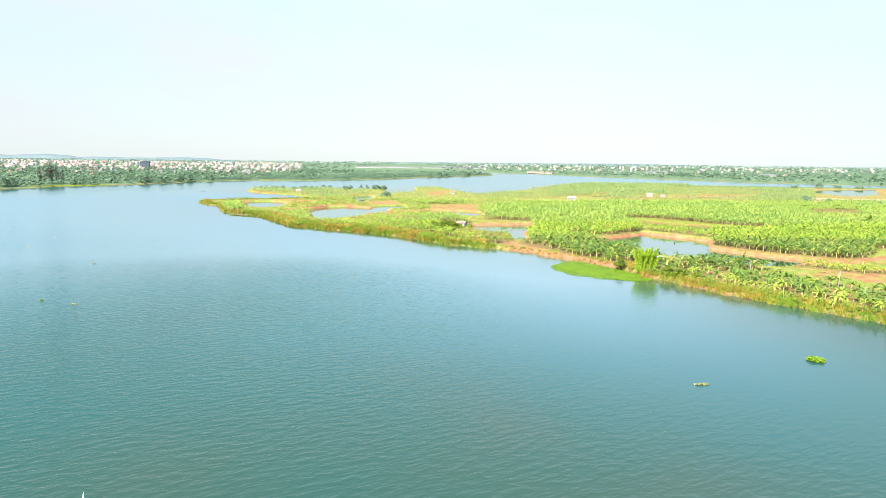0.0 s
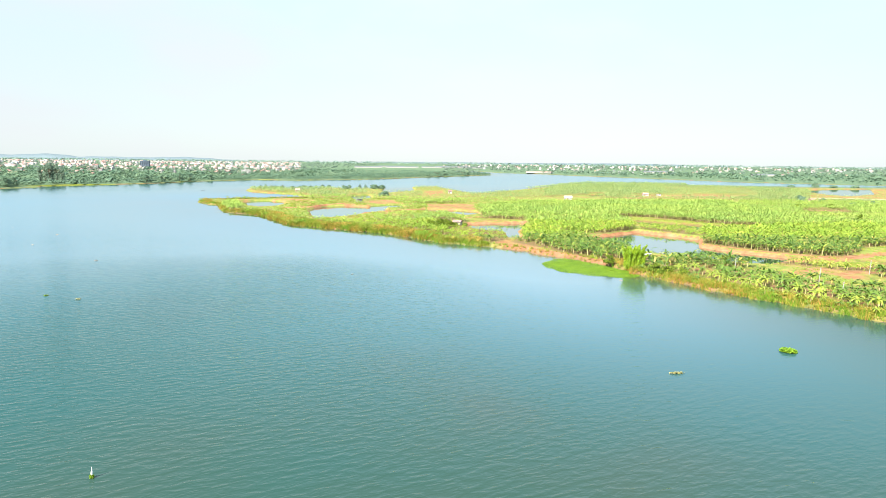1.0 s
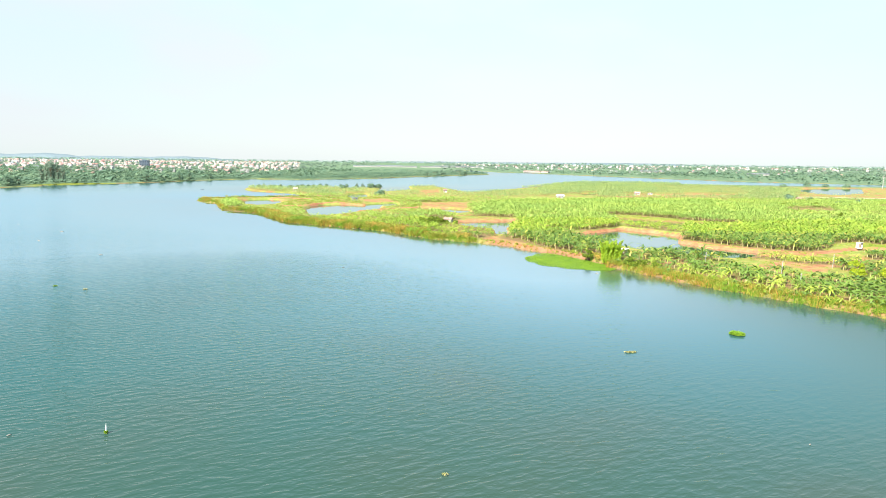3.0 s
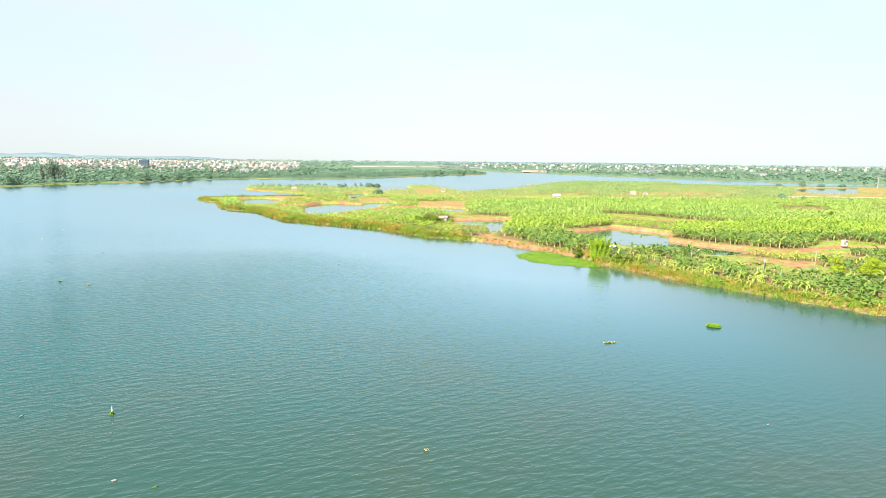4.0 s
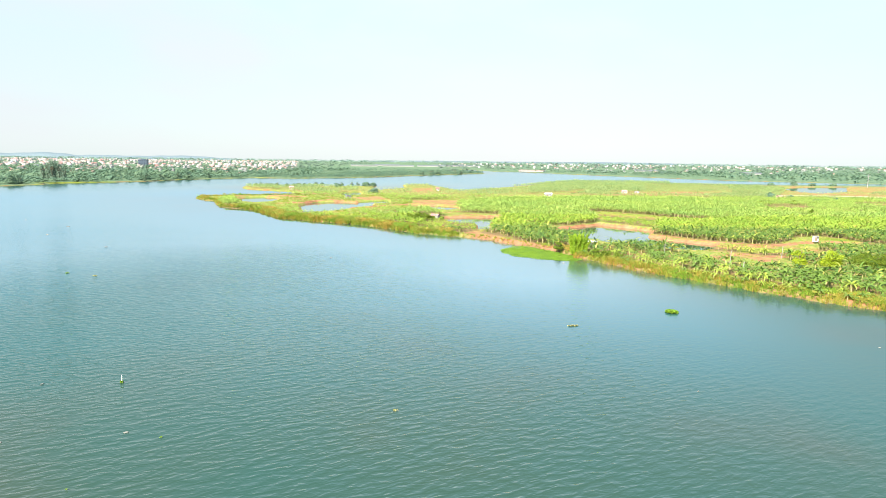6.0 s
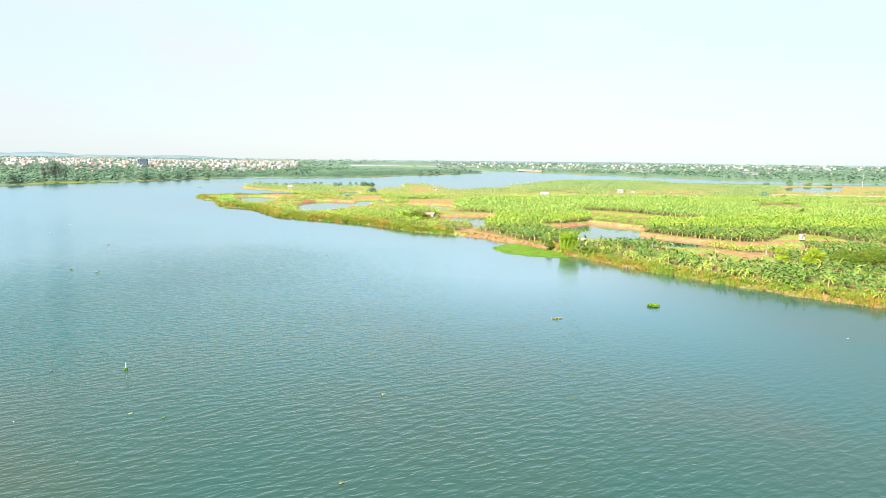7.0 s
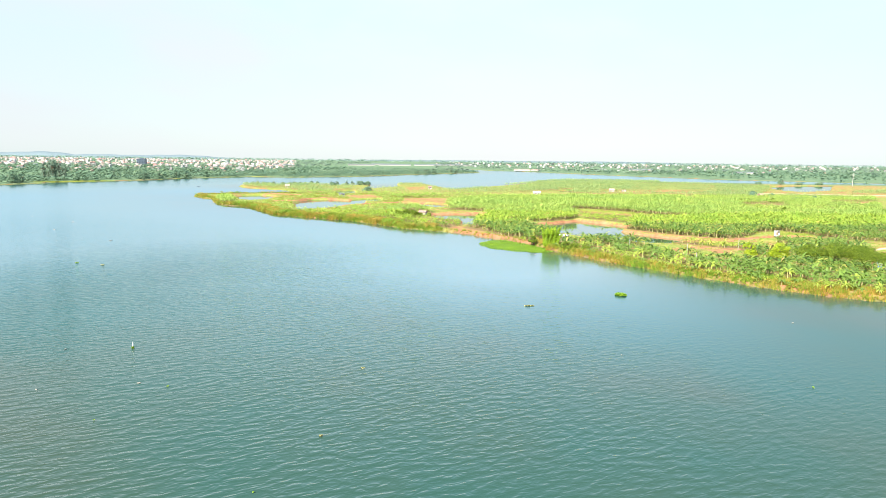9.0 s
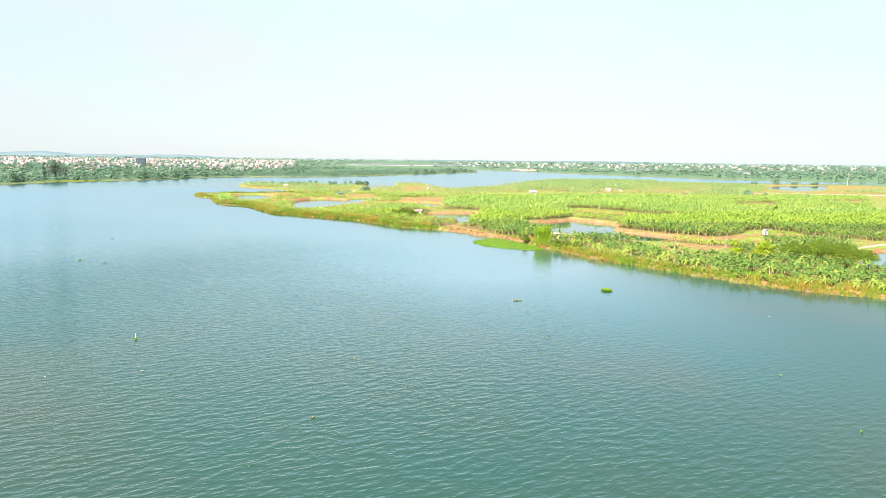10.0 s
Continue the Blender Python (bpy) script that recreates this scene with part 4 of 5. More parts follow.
# ---- trees and bushes ----
def leaf_cloud(rng, lobes, leaves, leaf, droop=0.0, ragged=0.55, lift=0.4):
    """Loose leaves spread over the skins of several lobes (x, y, z, rx, ry, rz)."""
    weight = np.array([(l[3] * l[4] + l[3] * l[5] + l[4] * l[5]) for l in lobes], float)
    pick = rng.choice(len(lobes), leaves, p=weight / weight.sum())
    L = np.array(lobes, float)[pick]
    d = rng.normal(size=(leaves, 3))
    d /= np.linalg.norm(d, axis=1)[:, None]
    d[:, 2] = np.where(d[:, 2] < -0.35, -d[:, 2], d[:, 2])
    r = 0.55 + 0.5 * rng.rand(leaves) ** 0.6
    c = L[:, :3] + d * L[:, 3:] * r[:, None]
    n = d + rng.normal(size=(leaves, 3)) * ragged + (0, 0, lift)
    n /= np.linalg.norm(n, axis=1)[:, None]
    u = np.cross(n, rng.normal(size=(leaves, 3)))
    u /= np.linalg.norm(u, axis=1)[:, None]
    w = np.cross(n, u)
    s = leaf * rng.uniform(0.6, 1.3, leaves)[:, None]
    v = np.stack([c - u * s, c - w * s * 0.45, c + u * s - (0, 0, droop), c + w * s * 0.45], 1).reshape(-1, 3)
    return v, np.arange(leaves * 4).reshape(-1, 4)


def limbs(rng, height, spread, radius, count):
    """A tapered trunk with limbs that reach into the crown."""
    top = (rng.uniform(-0.3, 0.3), rng.uniform(-0.3, 0.3), height * 0.8)
    out = [tube([(0, 0, -0.3), (0.05, 0.02, height * 0.25), (top[0] * 0.6, top[1] * 0.6, height * 0.5), top], [radius * 1.25, radius, radius * 0.7, radius * 0.2], 8)]
    for k in range(count):
        a = k * 2.4 + rng.uniform(-0.4, 0.4)
        z0 = height * rng.uniform(0.25, 0.5)
        e = spread * rng.uniform(0.5, 0.85)
        out.append(tube([(0, 0, z0), (math.cos(a) * e * 0.5, math.sin(a) * e * 0.5, z0 + height * 0.16), (math.cos(a) * e, math.sin(a) * e, z0 + height * 0.3)],
                        [radius * 0.55, radius * 0.35, radius * 0.12], 6))
    return gather(out)


def tree(x, y, z, height, spread, label, mat, leaves=2600, leaf=0.34, seed=1, category="tree", group="", lobes=9, name="tree", low=0.3, column=False):
    rng = np.random.RandomState(seed)
    root = new(name)
    root.matrix_basis = pose(x, y, z)
    tagged(root, label, category, group)
    part("trunk", mesh_np("trunk", *limbs(rng, height, spread, 0.035 * height + 0.04, 6), M_BARK, True), None, root)
    blobs = []
    for k in range(lobes):
        a, r = k * 2.4 + rng.uniform(-0.5, 0.5), spread * 0.68 * math.sqrt((k + 0.3) / lobes)
        s = spread * rng.uniform(0.32, 0.5)
        h = height * (low + (0.92 - low) * (1 - 0.75 * (r / spread) ** 2) * rng.uniform(0.2 if low < 0.13 else 0.55, 1.0))
        blobs.append((math.cos(a) * r, math.sin(a) * r, h - s * 0.45, s, s, s * rng.uniform(0.55, 0.9)))
    if low < 0.13:
        blobs += [(math.cos(k * 1.3) * spread * 0.42, math.sin(k * 1.3) * spread * 0.42, height * 0.25, spread * 0.42, spread * 0.42, height * 0.22) for k in range(5)]
    if column:
        blobs = [(rng.uniform(-0.32, 0.32) * spread, rng.uniform(-0.32, 0.32) * spread, height * t * rng.uniform(0.88, 1.0), spread * (0.7 - 0.3 * t), spread * (0.7 - 0.3 * t), height * 0.14) for t in np.linspace(0.07, 0.95, lobes)]
    part("crown", mesh_np("crown", *leaf_cloud(rng, blobs, leaves, leaf), mat), None, root)
    return root


def bamboo(x, y, z, height, seed):
    rng = np.random.RandomState(seed)
    root = new("bamboo_clump")
    root.matrix_basis = pose(x, y, z)
    tagged(root, "bright yellow-green bamboo clump leaning over the river bank", "bamboo", "bamboo clumps on the bank")
    culms, blobs = [], []
    for k in range(30):
        a, r = rng.uniform(0, 6.283), rng.uniform(0.1, 1.2)
        h = height * rng.uniform(0.55, 1.0)
        o = rng.uniform(0.3, 2.0) * (1.25 - 0.5 * h / height)
        pts = [(math.cos(a) * (r + o * t ** 2.2), math.sin(a) * (r + o * t ** 2.2), h * (t - 0.12 * t ** 4) - 0.2) for t in (0, 0.35, 0.7, 1.0)]
        culms.append(tube(pts, [0.06, 0.05, 0.03, 0.012], 6))
        for t in np.linspace(0.15, 1.0, 9):
            b = r + o * t ** 2.2
            blobs.append((math.cos(a) * b, math.sin(a) * b, h * (t - 0.12 * t ** 4), 0.5 - 0.26 * t, 0.5 - 0.26 * t, 0.5))
    for c in culms:
        part("culm", mesh_np("culm", *c, M_BAMBOO, True), None, root)
    part("foliage", mesh_np("foliage", *leaf_cloud(rng, blobs, 10000, 0.2, 0.12), M_BAMBOO), None, root)
    return root


bamboo(53.6, 156.8, 0.8, 6.6, 3)
bamboo(56.2, 156.6, 0.8, 7.4, 4)
bamboo(54.8, 159.5, 0.9, 6.2, 5)
BROAD = "broad dark-green tree behind the banana rows"
LIGHT = "yellow-green leafy tree beside the wet plots"
for k, (bx, by, h, r, n) in enumerate([(125.5, 127.5, 6.2, 4.2, 9000), (131.0, 125.0, 7.4, 5.2, 13000), (136.0, 122.5, 7.0, 5.4, 13000), (139.5, 117.5, 5.6, 3.8, 8000)]):
    tree(bx, by, 1.0, h, r, BROAD, M_TREE, n, 0.17, 11 + k, lobes=24, low=0.13, group="broad trees behind the banana rows")
tree(118.0, 131.0, 1.0, 6.8, 3.4, LIGHT, M_TREE_LIGHT, 8000, 0.16, 15, lobes=14, low=0.12)
tree(111.0, 133.5, 1.0, 6.6, 2.1, LIGHT, M_TREE_LIGHT, 5000, 0.16, 16, lobes=10, low=0.12)
tree(146.5, 112.0, 1.0, 6.0, 3.4, "dark-green tree beside the river-side pond", M_TREE, 7000, 0.17, 14, lobes=14, low=0.13)
for k, (bx, by, s) in enumerate([(58.6, 150.2, 1.5), (60.4, 147.6, 1.7), (61.5, 150.5, 1.3), (49.5, 162.5, 1.4), (63.8, 144.5, 1.2)]):
    tree(bx, by, 0.8, 2.3 * s, 1.35 * s, "low dark-green bush at the water's edge", M_TREE, 1300, 0.22, 30 + k, "bush", "bushes along the bank", 6, "bush", 0.12)
for k, (bx, by, h, s) in enumerate([(0.5, 244, 4.6, 3.2), (-3.5, 248, 4.0, 3.0), (4.0, 252, 4.4, 2.6), (7.0, 255, 1.7, 1.7), (11.3, 256, 1.5, 1.4), (-46, 470, 4, 4.5), (-67, 582, 4.8, 5), (-60, 585, 4, 4), (-92, 566, 3.6, 4),
                                    (284, 460, 4.6, 3.4), (294, 481, 4, 3), (297, 455, 3.4, 2.8), (236, 386, 2.3, 3.4), (246, 396, 2.2, 3.4), (263, 391, 2.5, 4), (274, 387, 2.2, 3.6), (287, 388, 2.4, 4), (296, 416, 2.4, 4.4), (318, 427, 2.6, 4.6), (218, 300, 3.6, 1.7), (462, 728, 7.5, 5), (490, 735, 3.6, 5), (518, 737, 4, 5.5), (440, 742, 3, 4.5)]):
    # past y 400 the leaf colour with haze in it is used
    tree(bx, by, 1.1, h, s, "dark-green tree on the banana land", M_TREE if by < 400 else M_WOODS, 2200, 0.3 if by < 300 else 0.5, 50 + k, "tree", "trees on the banana land", 12, low=0.1)


def shore_row():
    """A row of small dark trees along the back shore of the second spit."""
    ys = np.arange(620, 520, -1.0)
    for k, x in enumerate(np.arange(-176, -72, 5.2)):
        dry = np.where(survey(np.full(len(ys), x), ys)[0] > 1.2)[0]
        if len(dry) == 0 or k in (5, 13, 14, 17):
            continue
        tree(x + (k * 7 % 5) * 0.4, ys[dry[0]] - (k * 3 % 4), 1.0, 3.2 + (k * 5 % 7) * 0.25, 1.9 + (k * 3 % 5) * 0.2, "small dark-green tree in a row along the shore", M_WOODS, 420, 0.4, 200 + k, "tree", "row of small trees along the shore", 6, low=0.1)


shore_row()


def build_bank_shrubs():
    rng = np.random.RandomState(23)
    x, y = rng.uniform(-168, 125, 160000), rng.uniform(80, 430, 160000)
    river, pond, bare, road = survey(x, y)
    ok = np.where((river > 0.3) & (river < 7.5 - 3.5 * step(40, 60, x) + 4 * step(94, 102, x)) & (pond > 2) & ~((x > 16) & (x < 52)) & ((x > -112) | (rng.rand(len(x)) < 0.12)) & (wobble(x, y, 33, 5) + rng.uniform(-0.5, 0.5, len(x)) > -0.1))[0][:1800]
    x, y = x[ok], y[ok]
    z = ground_height(x, y, river[ok], pond[ok])
    groups = []
    for k in range(4):
        p = slice(k, None, 4)
        n = len(x[p])
        s = rng.uniform(1.1, 2.3, n) * (1 - 0.4 * step(40, 60, x[p]))
        r = np.random.RandomState(190 + k)
        lobes = [(r.uniform(-.3, .3), r.uniform(-.3, .3), r.uniform(.2, .7), .32, .32, .3) for _ in range(6)]
        groups.append(scatter(leaf_cloud(r, lobes, 52, 0.11), np.stack([x[p], y[p], z[p]], 1), rng.uniform(0, 6.283, n), np.stack([s * 1.2, s * 1.2, s], 1)))
    tagged(new("bank_shrubs", mesh_np("bank_shrubs", *gather(groups), M_RUST)), "rust-orange and green shrubs along the river bank", "shrubs", kind="stuff")


build_bank_shrubs()


# ---- water hyacinth ----
def hyacinth(name, outline, leaves, seed, leaf=0.2, height=0.35, mat=None, tilt=0.5):
    """A floating mat of round upright leaves; outline: (x, y, rx, ry) lobes."""
    rng = np.random.RandomState(seed)
    w = np.array([o[2] * o[3] for o in outline])
    pick = rng.choice(len(outline), leaves, p=w / w.sum())
    o = np.array(outline, float)[pick]
    a, r = rng.uniform(0, 6.283, leaves), np.sqrt(rng.rand(leaves))
    c = np.stack([o[:, 0] + np.cos(a) * r * o[:, 2], o[:, 1] + np.sin(a) * r * o[:, 3], 0.05 + height * rng.rand(leaves) * (1 - 0.6 * r ** 4)], 1)
    n = np.stack([rng.normal(size=leaves) * tilt, rng.normal(size=leaves) * tilt, np.ones(leaves)], 1)
    n /= np.linalg.norm(n, axis=1)[:, None]
    u = np.cross(n, rng.normal(size=(leaves, 3)))
    u /= np.linalg.norm(u, axis=1)[:, None]
    v = np.cross(n, u)
    s = leaf * rng.uniform(0.6, 1.25, leaves)[:, None]
    ring = [c + s * (math.cos(k * 1.5708) * u + math.sin(k * 1.5708) * v * 0.85) for k in range(4)]
    verts = np.stack(ring, 1).reshape(-1, 3)
    faces = np.arange(leaves * 4).reshape(-1, 4)
    return mesh_np(name, verts, faces, mat or M_HYACINTH)


MAT = [(44, 153, 5.5, 4.2), (38.5, 157, 5, 4.5), (34.5, 162.5, 3.4, 4), (49.5, 149.5, 4.6, 2.6), (36.5, 166, 5.5, 6), (40, 170, 6, 7), (43, 163, 7.5, 8.5), (46, 156.5, 7, 7.5), (49.5, 152, 5.5, 4.8), (39, 159, 6, 6), (50, 158, 4.5, 6), (34.2, 166, 3, 4.5)]
mat_ob = new("hyacinth_mat", hyacinth("hyacinth_mat", MAT, 45000, 5, 0.115, 0.06, tilt=0.25))
tagged(mat_ob, "bright green floating carpet of water hyacinth along the bank", "water plants", kind="stuff")


def floating_clump(x, y, lobes, leaves, label, seed, leaf=0.16, height=0.4, mat=None, turn=0):
    root = new("floating_clump")
    root.matrix_basis = pose(x, y, 0, 0, 0, turn)
    tagged(root, label, "water plant", "floating water plants")
    part("leaves", hyacinth("leaves", lobes, leaves, seed, leaf, height, mat), None, root)
    rng = np.random.RandomState(seed + 1)
    rafts = []
    for k in range(7):
        a = rng.uniform(0, 6.283)
        r = lobes[0][2] * rng.uniform(0.2, 1.0)
        thick = min(0.05, 0.15 * lobes[0][2])
        rafts.append(tube([(math.cos(a) * r * 0.4, math.sin(a) * r * 0.4, 0.06), (math.cos(a + 0.4) * r, math.sin(a + 0.4) * r * 0.5, 0.03)], [thick, thick * 0.6], 5))
    part("stalks", mesh_np("stalks", *gather(rafts), mat or M_HYACINTH, True), None, root)
    return root


GREEN_CLUMP = "bright green clump of water hyacinth floating alone"
STRAW_CLUMP = "yellowed raft of dry weeds drifting on the river"
SPRIG = "small sprig of floating water weed"
floating_clump(57.8, 87.2, [(0, 0, 1.1, 1.0), (-0.4, 0.2, 0.9, 0.9), (0.6, -0.2, 0.6, 0.5)], 1300, GREEN_CLUMP, 61, 0.15, 0.55)
floating_clump(35.7, 76.9, [(0, 0, 0.9, 0.25), (0.4, 0.1, 0.7, 0.2), (-0.6, -0.1, 0.5, 0.15)], 160, STRAW_CLUMP, 62, 0.12, 0.16, M_STRAW)
floating_clump(6.0, 39.5, [(0, 0, 0.32, 0.16), (-0.2, 0.12, 0.2, 0.12)], 60, STRAW_CLUMP, 63, 0.07, 0.1, M_STRAW)
floating_clump(67.5, 33.6, [(0, 0, 0.15, 0.14)], 26, SPRIG, 64, 0.07, 0.2)
floating_clump(66.7, 16.1, [(0, 0, 0.16, 0.14)], 28, SPRIG, 65, 0.07, 0.25)
floating_clump(-18.7, 32.0, [(0, 0, 0.2, 0.07)], 20, SPRIG, 66, 0.06, 0.15)
floating_clump(-22.4, 21.8, [(0, 0, 0.12, 0.1)], 16, SPRIG, 67, 0.06, 0.15)
floating_clump(4.1, 18.5, [(0, 0, 0.25, 0.12)], 36, SPRIG, 68, 0.08, 0.12, M_STRAW)
floating_clump(-84.0, 120.0, [(0, 0, 0.5, 0.3)], 70, SPRIG, 69, 0.12, 0.16)
floating_clump(-75.3, 117.1, [(0, 0, 0.55, 0.25)], 70, SPRIG, 70, 0.12, 0.12, M_STRAW)
floating_clump(0.2, 7.5, [(0, 0, 0.1, 0.07)], 14, SPRIG, 71, 0.05, 0.12)


def drift_wood(x, y, s, turn):
    bm = bmesh.new()
    bmesh.ops.create_icosphere(bm, subdivisions=2, radius=1.0)
    for v in bm.verts:
        v.co = Vector((v.co.x * 0.22, v.co.y * 0.09, v.co.z * 0.07)) * s * (1 + 0.25 * noise.noise(v.co * 2.1 + Vector((x, y, 0))))
    me = bpy.data.meshes.new("driftwood")
    bm.to_mesh(me)
    bm.free()
    me.materials.append(M_DRIFT)
    ob = new("driftwood", me)
    ob.matrix_basis = pose(x, y, 0.03, 0, 0, turn)
    return tagged(ob, "weathered scrap of wood drifting on the river", "flotsam", "scraps drifting on the river")


for fx, fy, fs, ft in ((-23.0, 33.1, 1.3, 20), (-34.9, 30.6, 1.0, -30), (-41.2, 46.6, 1.1, 60), (47.5, 143.5, 2.0, 0), (84, 66, 1.2, 15), (45.5, 46.5, 0.9, 40),
                       (-145.7, 218.6, 3, 10), (-137.1, 192.5, 2.6, -20), (-98.9, 164, 2.4, 35), (-179.3, 241.5, 2.2, 0), (-22, 148, 1.6, 25)):
    drift_wood(fx, fy, fs, ft)


def river_marker(x, y):
    """A weathered white foam float that stands upright in a knot of weed."""
    root = new("river_marker")
    root.matrix_basis = pose(x, y, 0, 0, 4, 0) @ Matrix.Diagonal((0.5, 0.5, 0.68, 1))
    tagged(root, "weathered white float standing upright in green weed", "buoy")
    bm = bmesh.new()
    bmesh.ops.create_cone(bm, cap_ends=True, segments=12, radius1=0.17, radius2=0.15, depth=0.45, matrix=Matrix.Translation((0, 0, 0.72)))
    bmesh.ops.bevel(bm, geom=list(bm.edges), offset=0.02, segments=1, affect="EDGES")
    part("float_body", bm, M_FOAM, root)
    bm = bmesh.new()
    bmesh.ops.create_cone(bm, cap_ends=True, segments=10, radius1=0.11, radius2=0.03, depth=0.75, matrix=Matrix.Translation((0.02, 0, 1.3)))
    part("top_spike", bm, M_FOAM, root, "white plastic spike")
    part("pole", mesh_np("pole", *tube([(0, 0, -0.8), (0, 0, 0.6)], [0.05, 0.05], 8), M_TIMBER, True), None, root)
    part("weed", hyacinth("weed", [(0, 0, 0.45, 0.4)], 260, 77, 0.11, 0.5), None, root, "green floating weed")
    return root


river_marker(-31.1, 47.3)


# ---- posts, huts, boat ----
def post(x, y, h):
    root = new("concrete_post")
    root.matrix_basis = pose(x, y, 1.1, 1.5, 1, 12)
    tagged(root, "slim pale concrete post among the banana plants", "post", "posts on the banana land")
    bm = bmesh.new()
    box(bm, -0.055, 0.055, -0.055, 0.055, -0.4, h, 0.01)
    part("shaft", bm, M_CONCRETE, root)
    bm = bmesh.new()
    box(bm, -0.3, 0.3, -0.05, 0.05, h - 0.35, h - 0.25, 0.01)
    part("crossbar", bm, M_TIMBER, root)
    return root


for qx, qy, qh in ((91.8, 133.8, 4.6), (89.5, 122.0, 3.6), (79.4, 149.6, 4.2), (115.8, 150.3, 3.8)):
    post(qx, qy, qh)


def gable_roof(bm, w, d, z, rise, over=0.35, thick=0.12):
    x, y = w / 2 + over, d / 2 + over
    for s in (-1, 1):
        vs = [bm.verts.new(c) for c in ((-x, s * y, z), (x, s * y, z), (x, 0, z + rise), (-x, 0, z + rise), (-x, s * y, z - thick), (x, s * y, z - thick), (x, 0, z + rise - thick), (-x, 0, z + rise - thick))]
        for f in ((0, 1, 2, 3), (7, 6, 5, 4), (0, 4, 5, 1), (3, 2, 6, 7), (0, 3, 7, 4), (1, 5, 6, 2)):
            bm.faces.new([vs[k] for k in f])
    bmesh.ops.recalc_face_normals(bm, faces=bm.faces)
    return bm


def hip_roof(bm, w, d, z, rise, over=0.4):
    x, y = w / 2 + over, d / 2 + over
    k = max(x - y, 0.05)
    a = [bm.verts.new(c) for c in ((-x, -y, z), (x, -y, z), (x, y, z), (-x, y, z), (-k, 0, z + rise), (k, 0, z + rise))]
    b = [bm.verts.new((v.co.x, v.co.y, z - 0.15)) for v in a[:4]]
    for f in ((a[0], a[1], a[5], a[4]), (a[1], a[2], a[5]), (a[2], a[3], a[4], a[5]), (a[3], a[0], a[4]), (b[3], b[2], b[1], b[0])):
        bm.faces.new(f)
    for i in range(4):
        bm.faces.new((a[i], b[i], b[(i + 1) % 4], a[(i + 1) % 4]))
    return bm


def hollow_walls(bm, w, d, h, t=0.18):
    box(bm, -w / 2, w / 2, -d / 2, -d / 2 + t, -0.3, h)
    box(bm, -w / 2, w / 2, d / 2 - t, d / 2, -0.3, h)
    box(bm, -w / 2, -w / 2 + t, -d / 2 + t, d / 2 - t, -0.3, h)
    box(bm, w / 2 - t, w / 2, -d / 2 + t, d / 2 - t, -0.3, h)
    return bm


def opening(root, kind, x, y, z, w, h, face, deep=0.06, trim=None):
    """A window or door set on a wall that faces -y (face 0) or +x (face 1), with a frame round a dark pane."""
    turn = Matrix.Rotation(radians(90), 4, "Z") if face else Matrix.Identity(4)
    m = Matrix.Translation((x, y, z)) @ turn
    bm = bmesh.new()
    f = 0.09
    for a in ((-w / 2, -w / 2 + f, 0, h), (w / 2 - f, w / 2, 0, h), (-w / 2 + f, w / 2 - f, 0, f), (-w / 2 + f, w / 2 - f, h - f, h)):
        box(bm, a[0], a[1], -deep, deep, a[2], a[3])
    bm.transform(m)
    frame_ob = part(kind, bm, trim or (M_TIMBER if kind == "door" else M_PLASTER), root)
    bm = bmesh.new()
    box(bm, -w / 2 + f, w / 2 - f, -deep * 0.5, deep * 0.5, f, h - f)
    bm.transform(m)
    part("pane" if kind == "window" else "panel", bm, M_DARK_GLASS if kind == "window" else M_TIMBER, frame_ob)


def hut(x, y, w, d, h, turn, roof, roof_mat, wall_mat, label, rise=1.0):
    root = new("hut")
    root.matrix_basis = pose(x, y, 1.2, 0, 0, turn)
    tagged(root, label, "hut", "huts on the banana land")
    part("wall", hollow_walls(bmesh.new(), w, d, h), wall_mat, root)
    bm = bmesh.new()
    if roof == "gable":
        gable_roof(bm, w, d, h + 0.12, rise)
        for s in (-1, 1):
            vs = [bm.verts.new(c) for c in ((s * w / 2, -d / 2, h - 0.02), (s * w / 2, d / 2, h - 0.02), (s * w / 2, 0, h + rise - 0.1))]
            bm.faces.new(vs)
    else:
        box(bm, -w / 2 - 0.15, w / 2 + 0.15, -d / 2 - 0.15, d / 2 + 0.15, h, h + 0.14, 0.02)
    part("roof", bm, roof_mat, root)
    opening(root, "door", -w * 0.2, -d / 2, 0.0, 0.9, min(2.0, h - 0.2), 0)
    opening(root, "window", w * 0.22, -d / 2, 0.9, 0.8, 0.8, 0)
    opening(root, "window", w / 2, 0.0, 0.9, 0.8, 0.8, 1)
    return root


hut(151.8, 191.0, 1.4, 1.3, 1.7, 8, "flat", M_CONCRETE, M_FOAM, "small white pump hut with a flat roof", 0.5)
hut(8.3, 262.0, 3.6, 2.6, 1.1, -25, "gable", M_TILE, M_PLASTER, "low white hut with a red tiled roof", 0.8)
hut(61.5, 168.0, 3.2, 2.6, 2.0, -40, "flat", M_WHITE_SHEET, M_TIMBER, "timber shelter with a pale sheet roof among bananas", 0.4)
hut(97.0, 446.0, 5.2, 3.8, 1.8, 5, "gable", M_WHITE_SHEET, M_PLASTER, "white farm shed with a pale sheet roof", 0.9)
hut(177.5, 509.0, 4.4, 3.4, 1.4, -6, "gable", M_TILE, M_PLASTER, "white farmhouse with a red tiled roof", 1.2)
hut(190.0, 512.0, 3.6, 2.6, 1.3, -6, "flat", M_CONCRETE, M_PLASTER, "low white annexe with a flat roof", 0.5)
hut(283.0, 446.0, 4.0, 3.2, 2.0, 20, "gable", M_TIMBER, M_TIMBER, "dark timber hut beside the dirt road", 1.1)
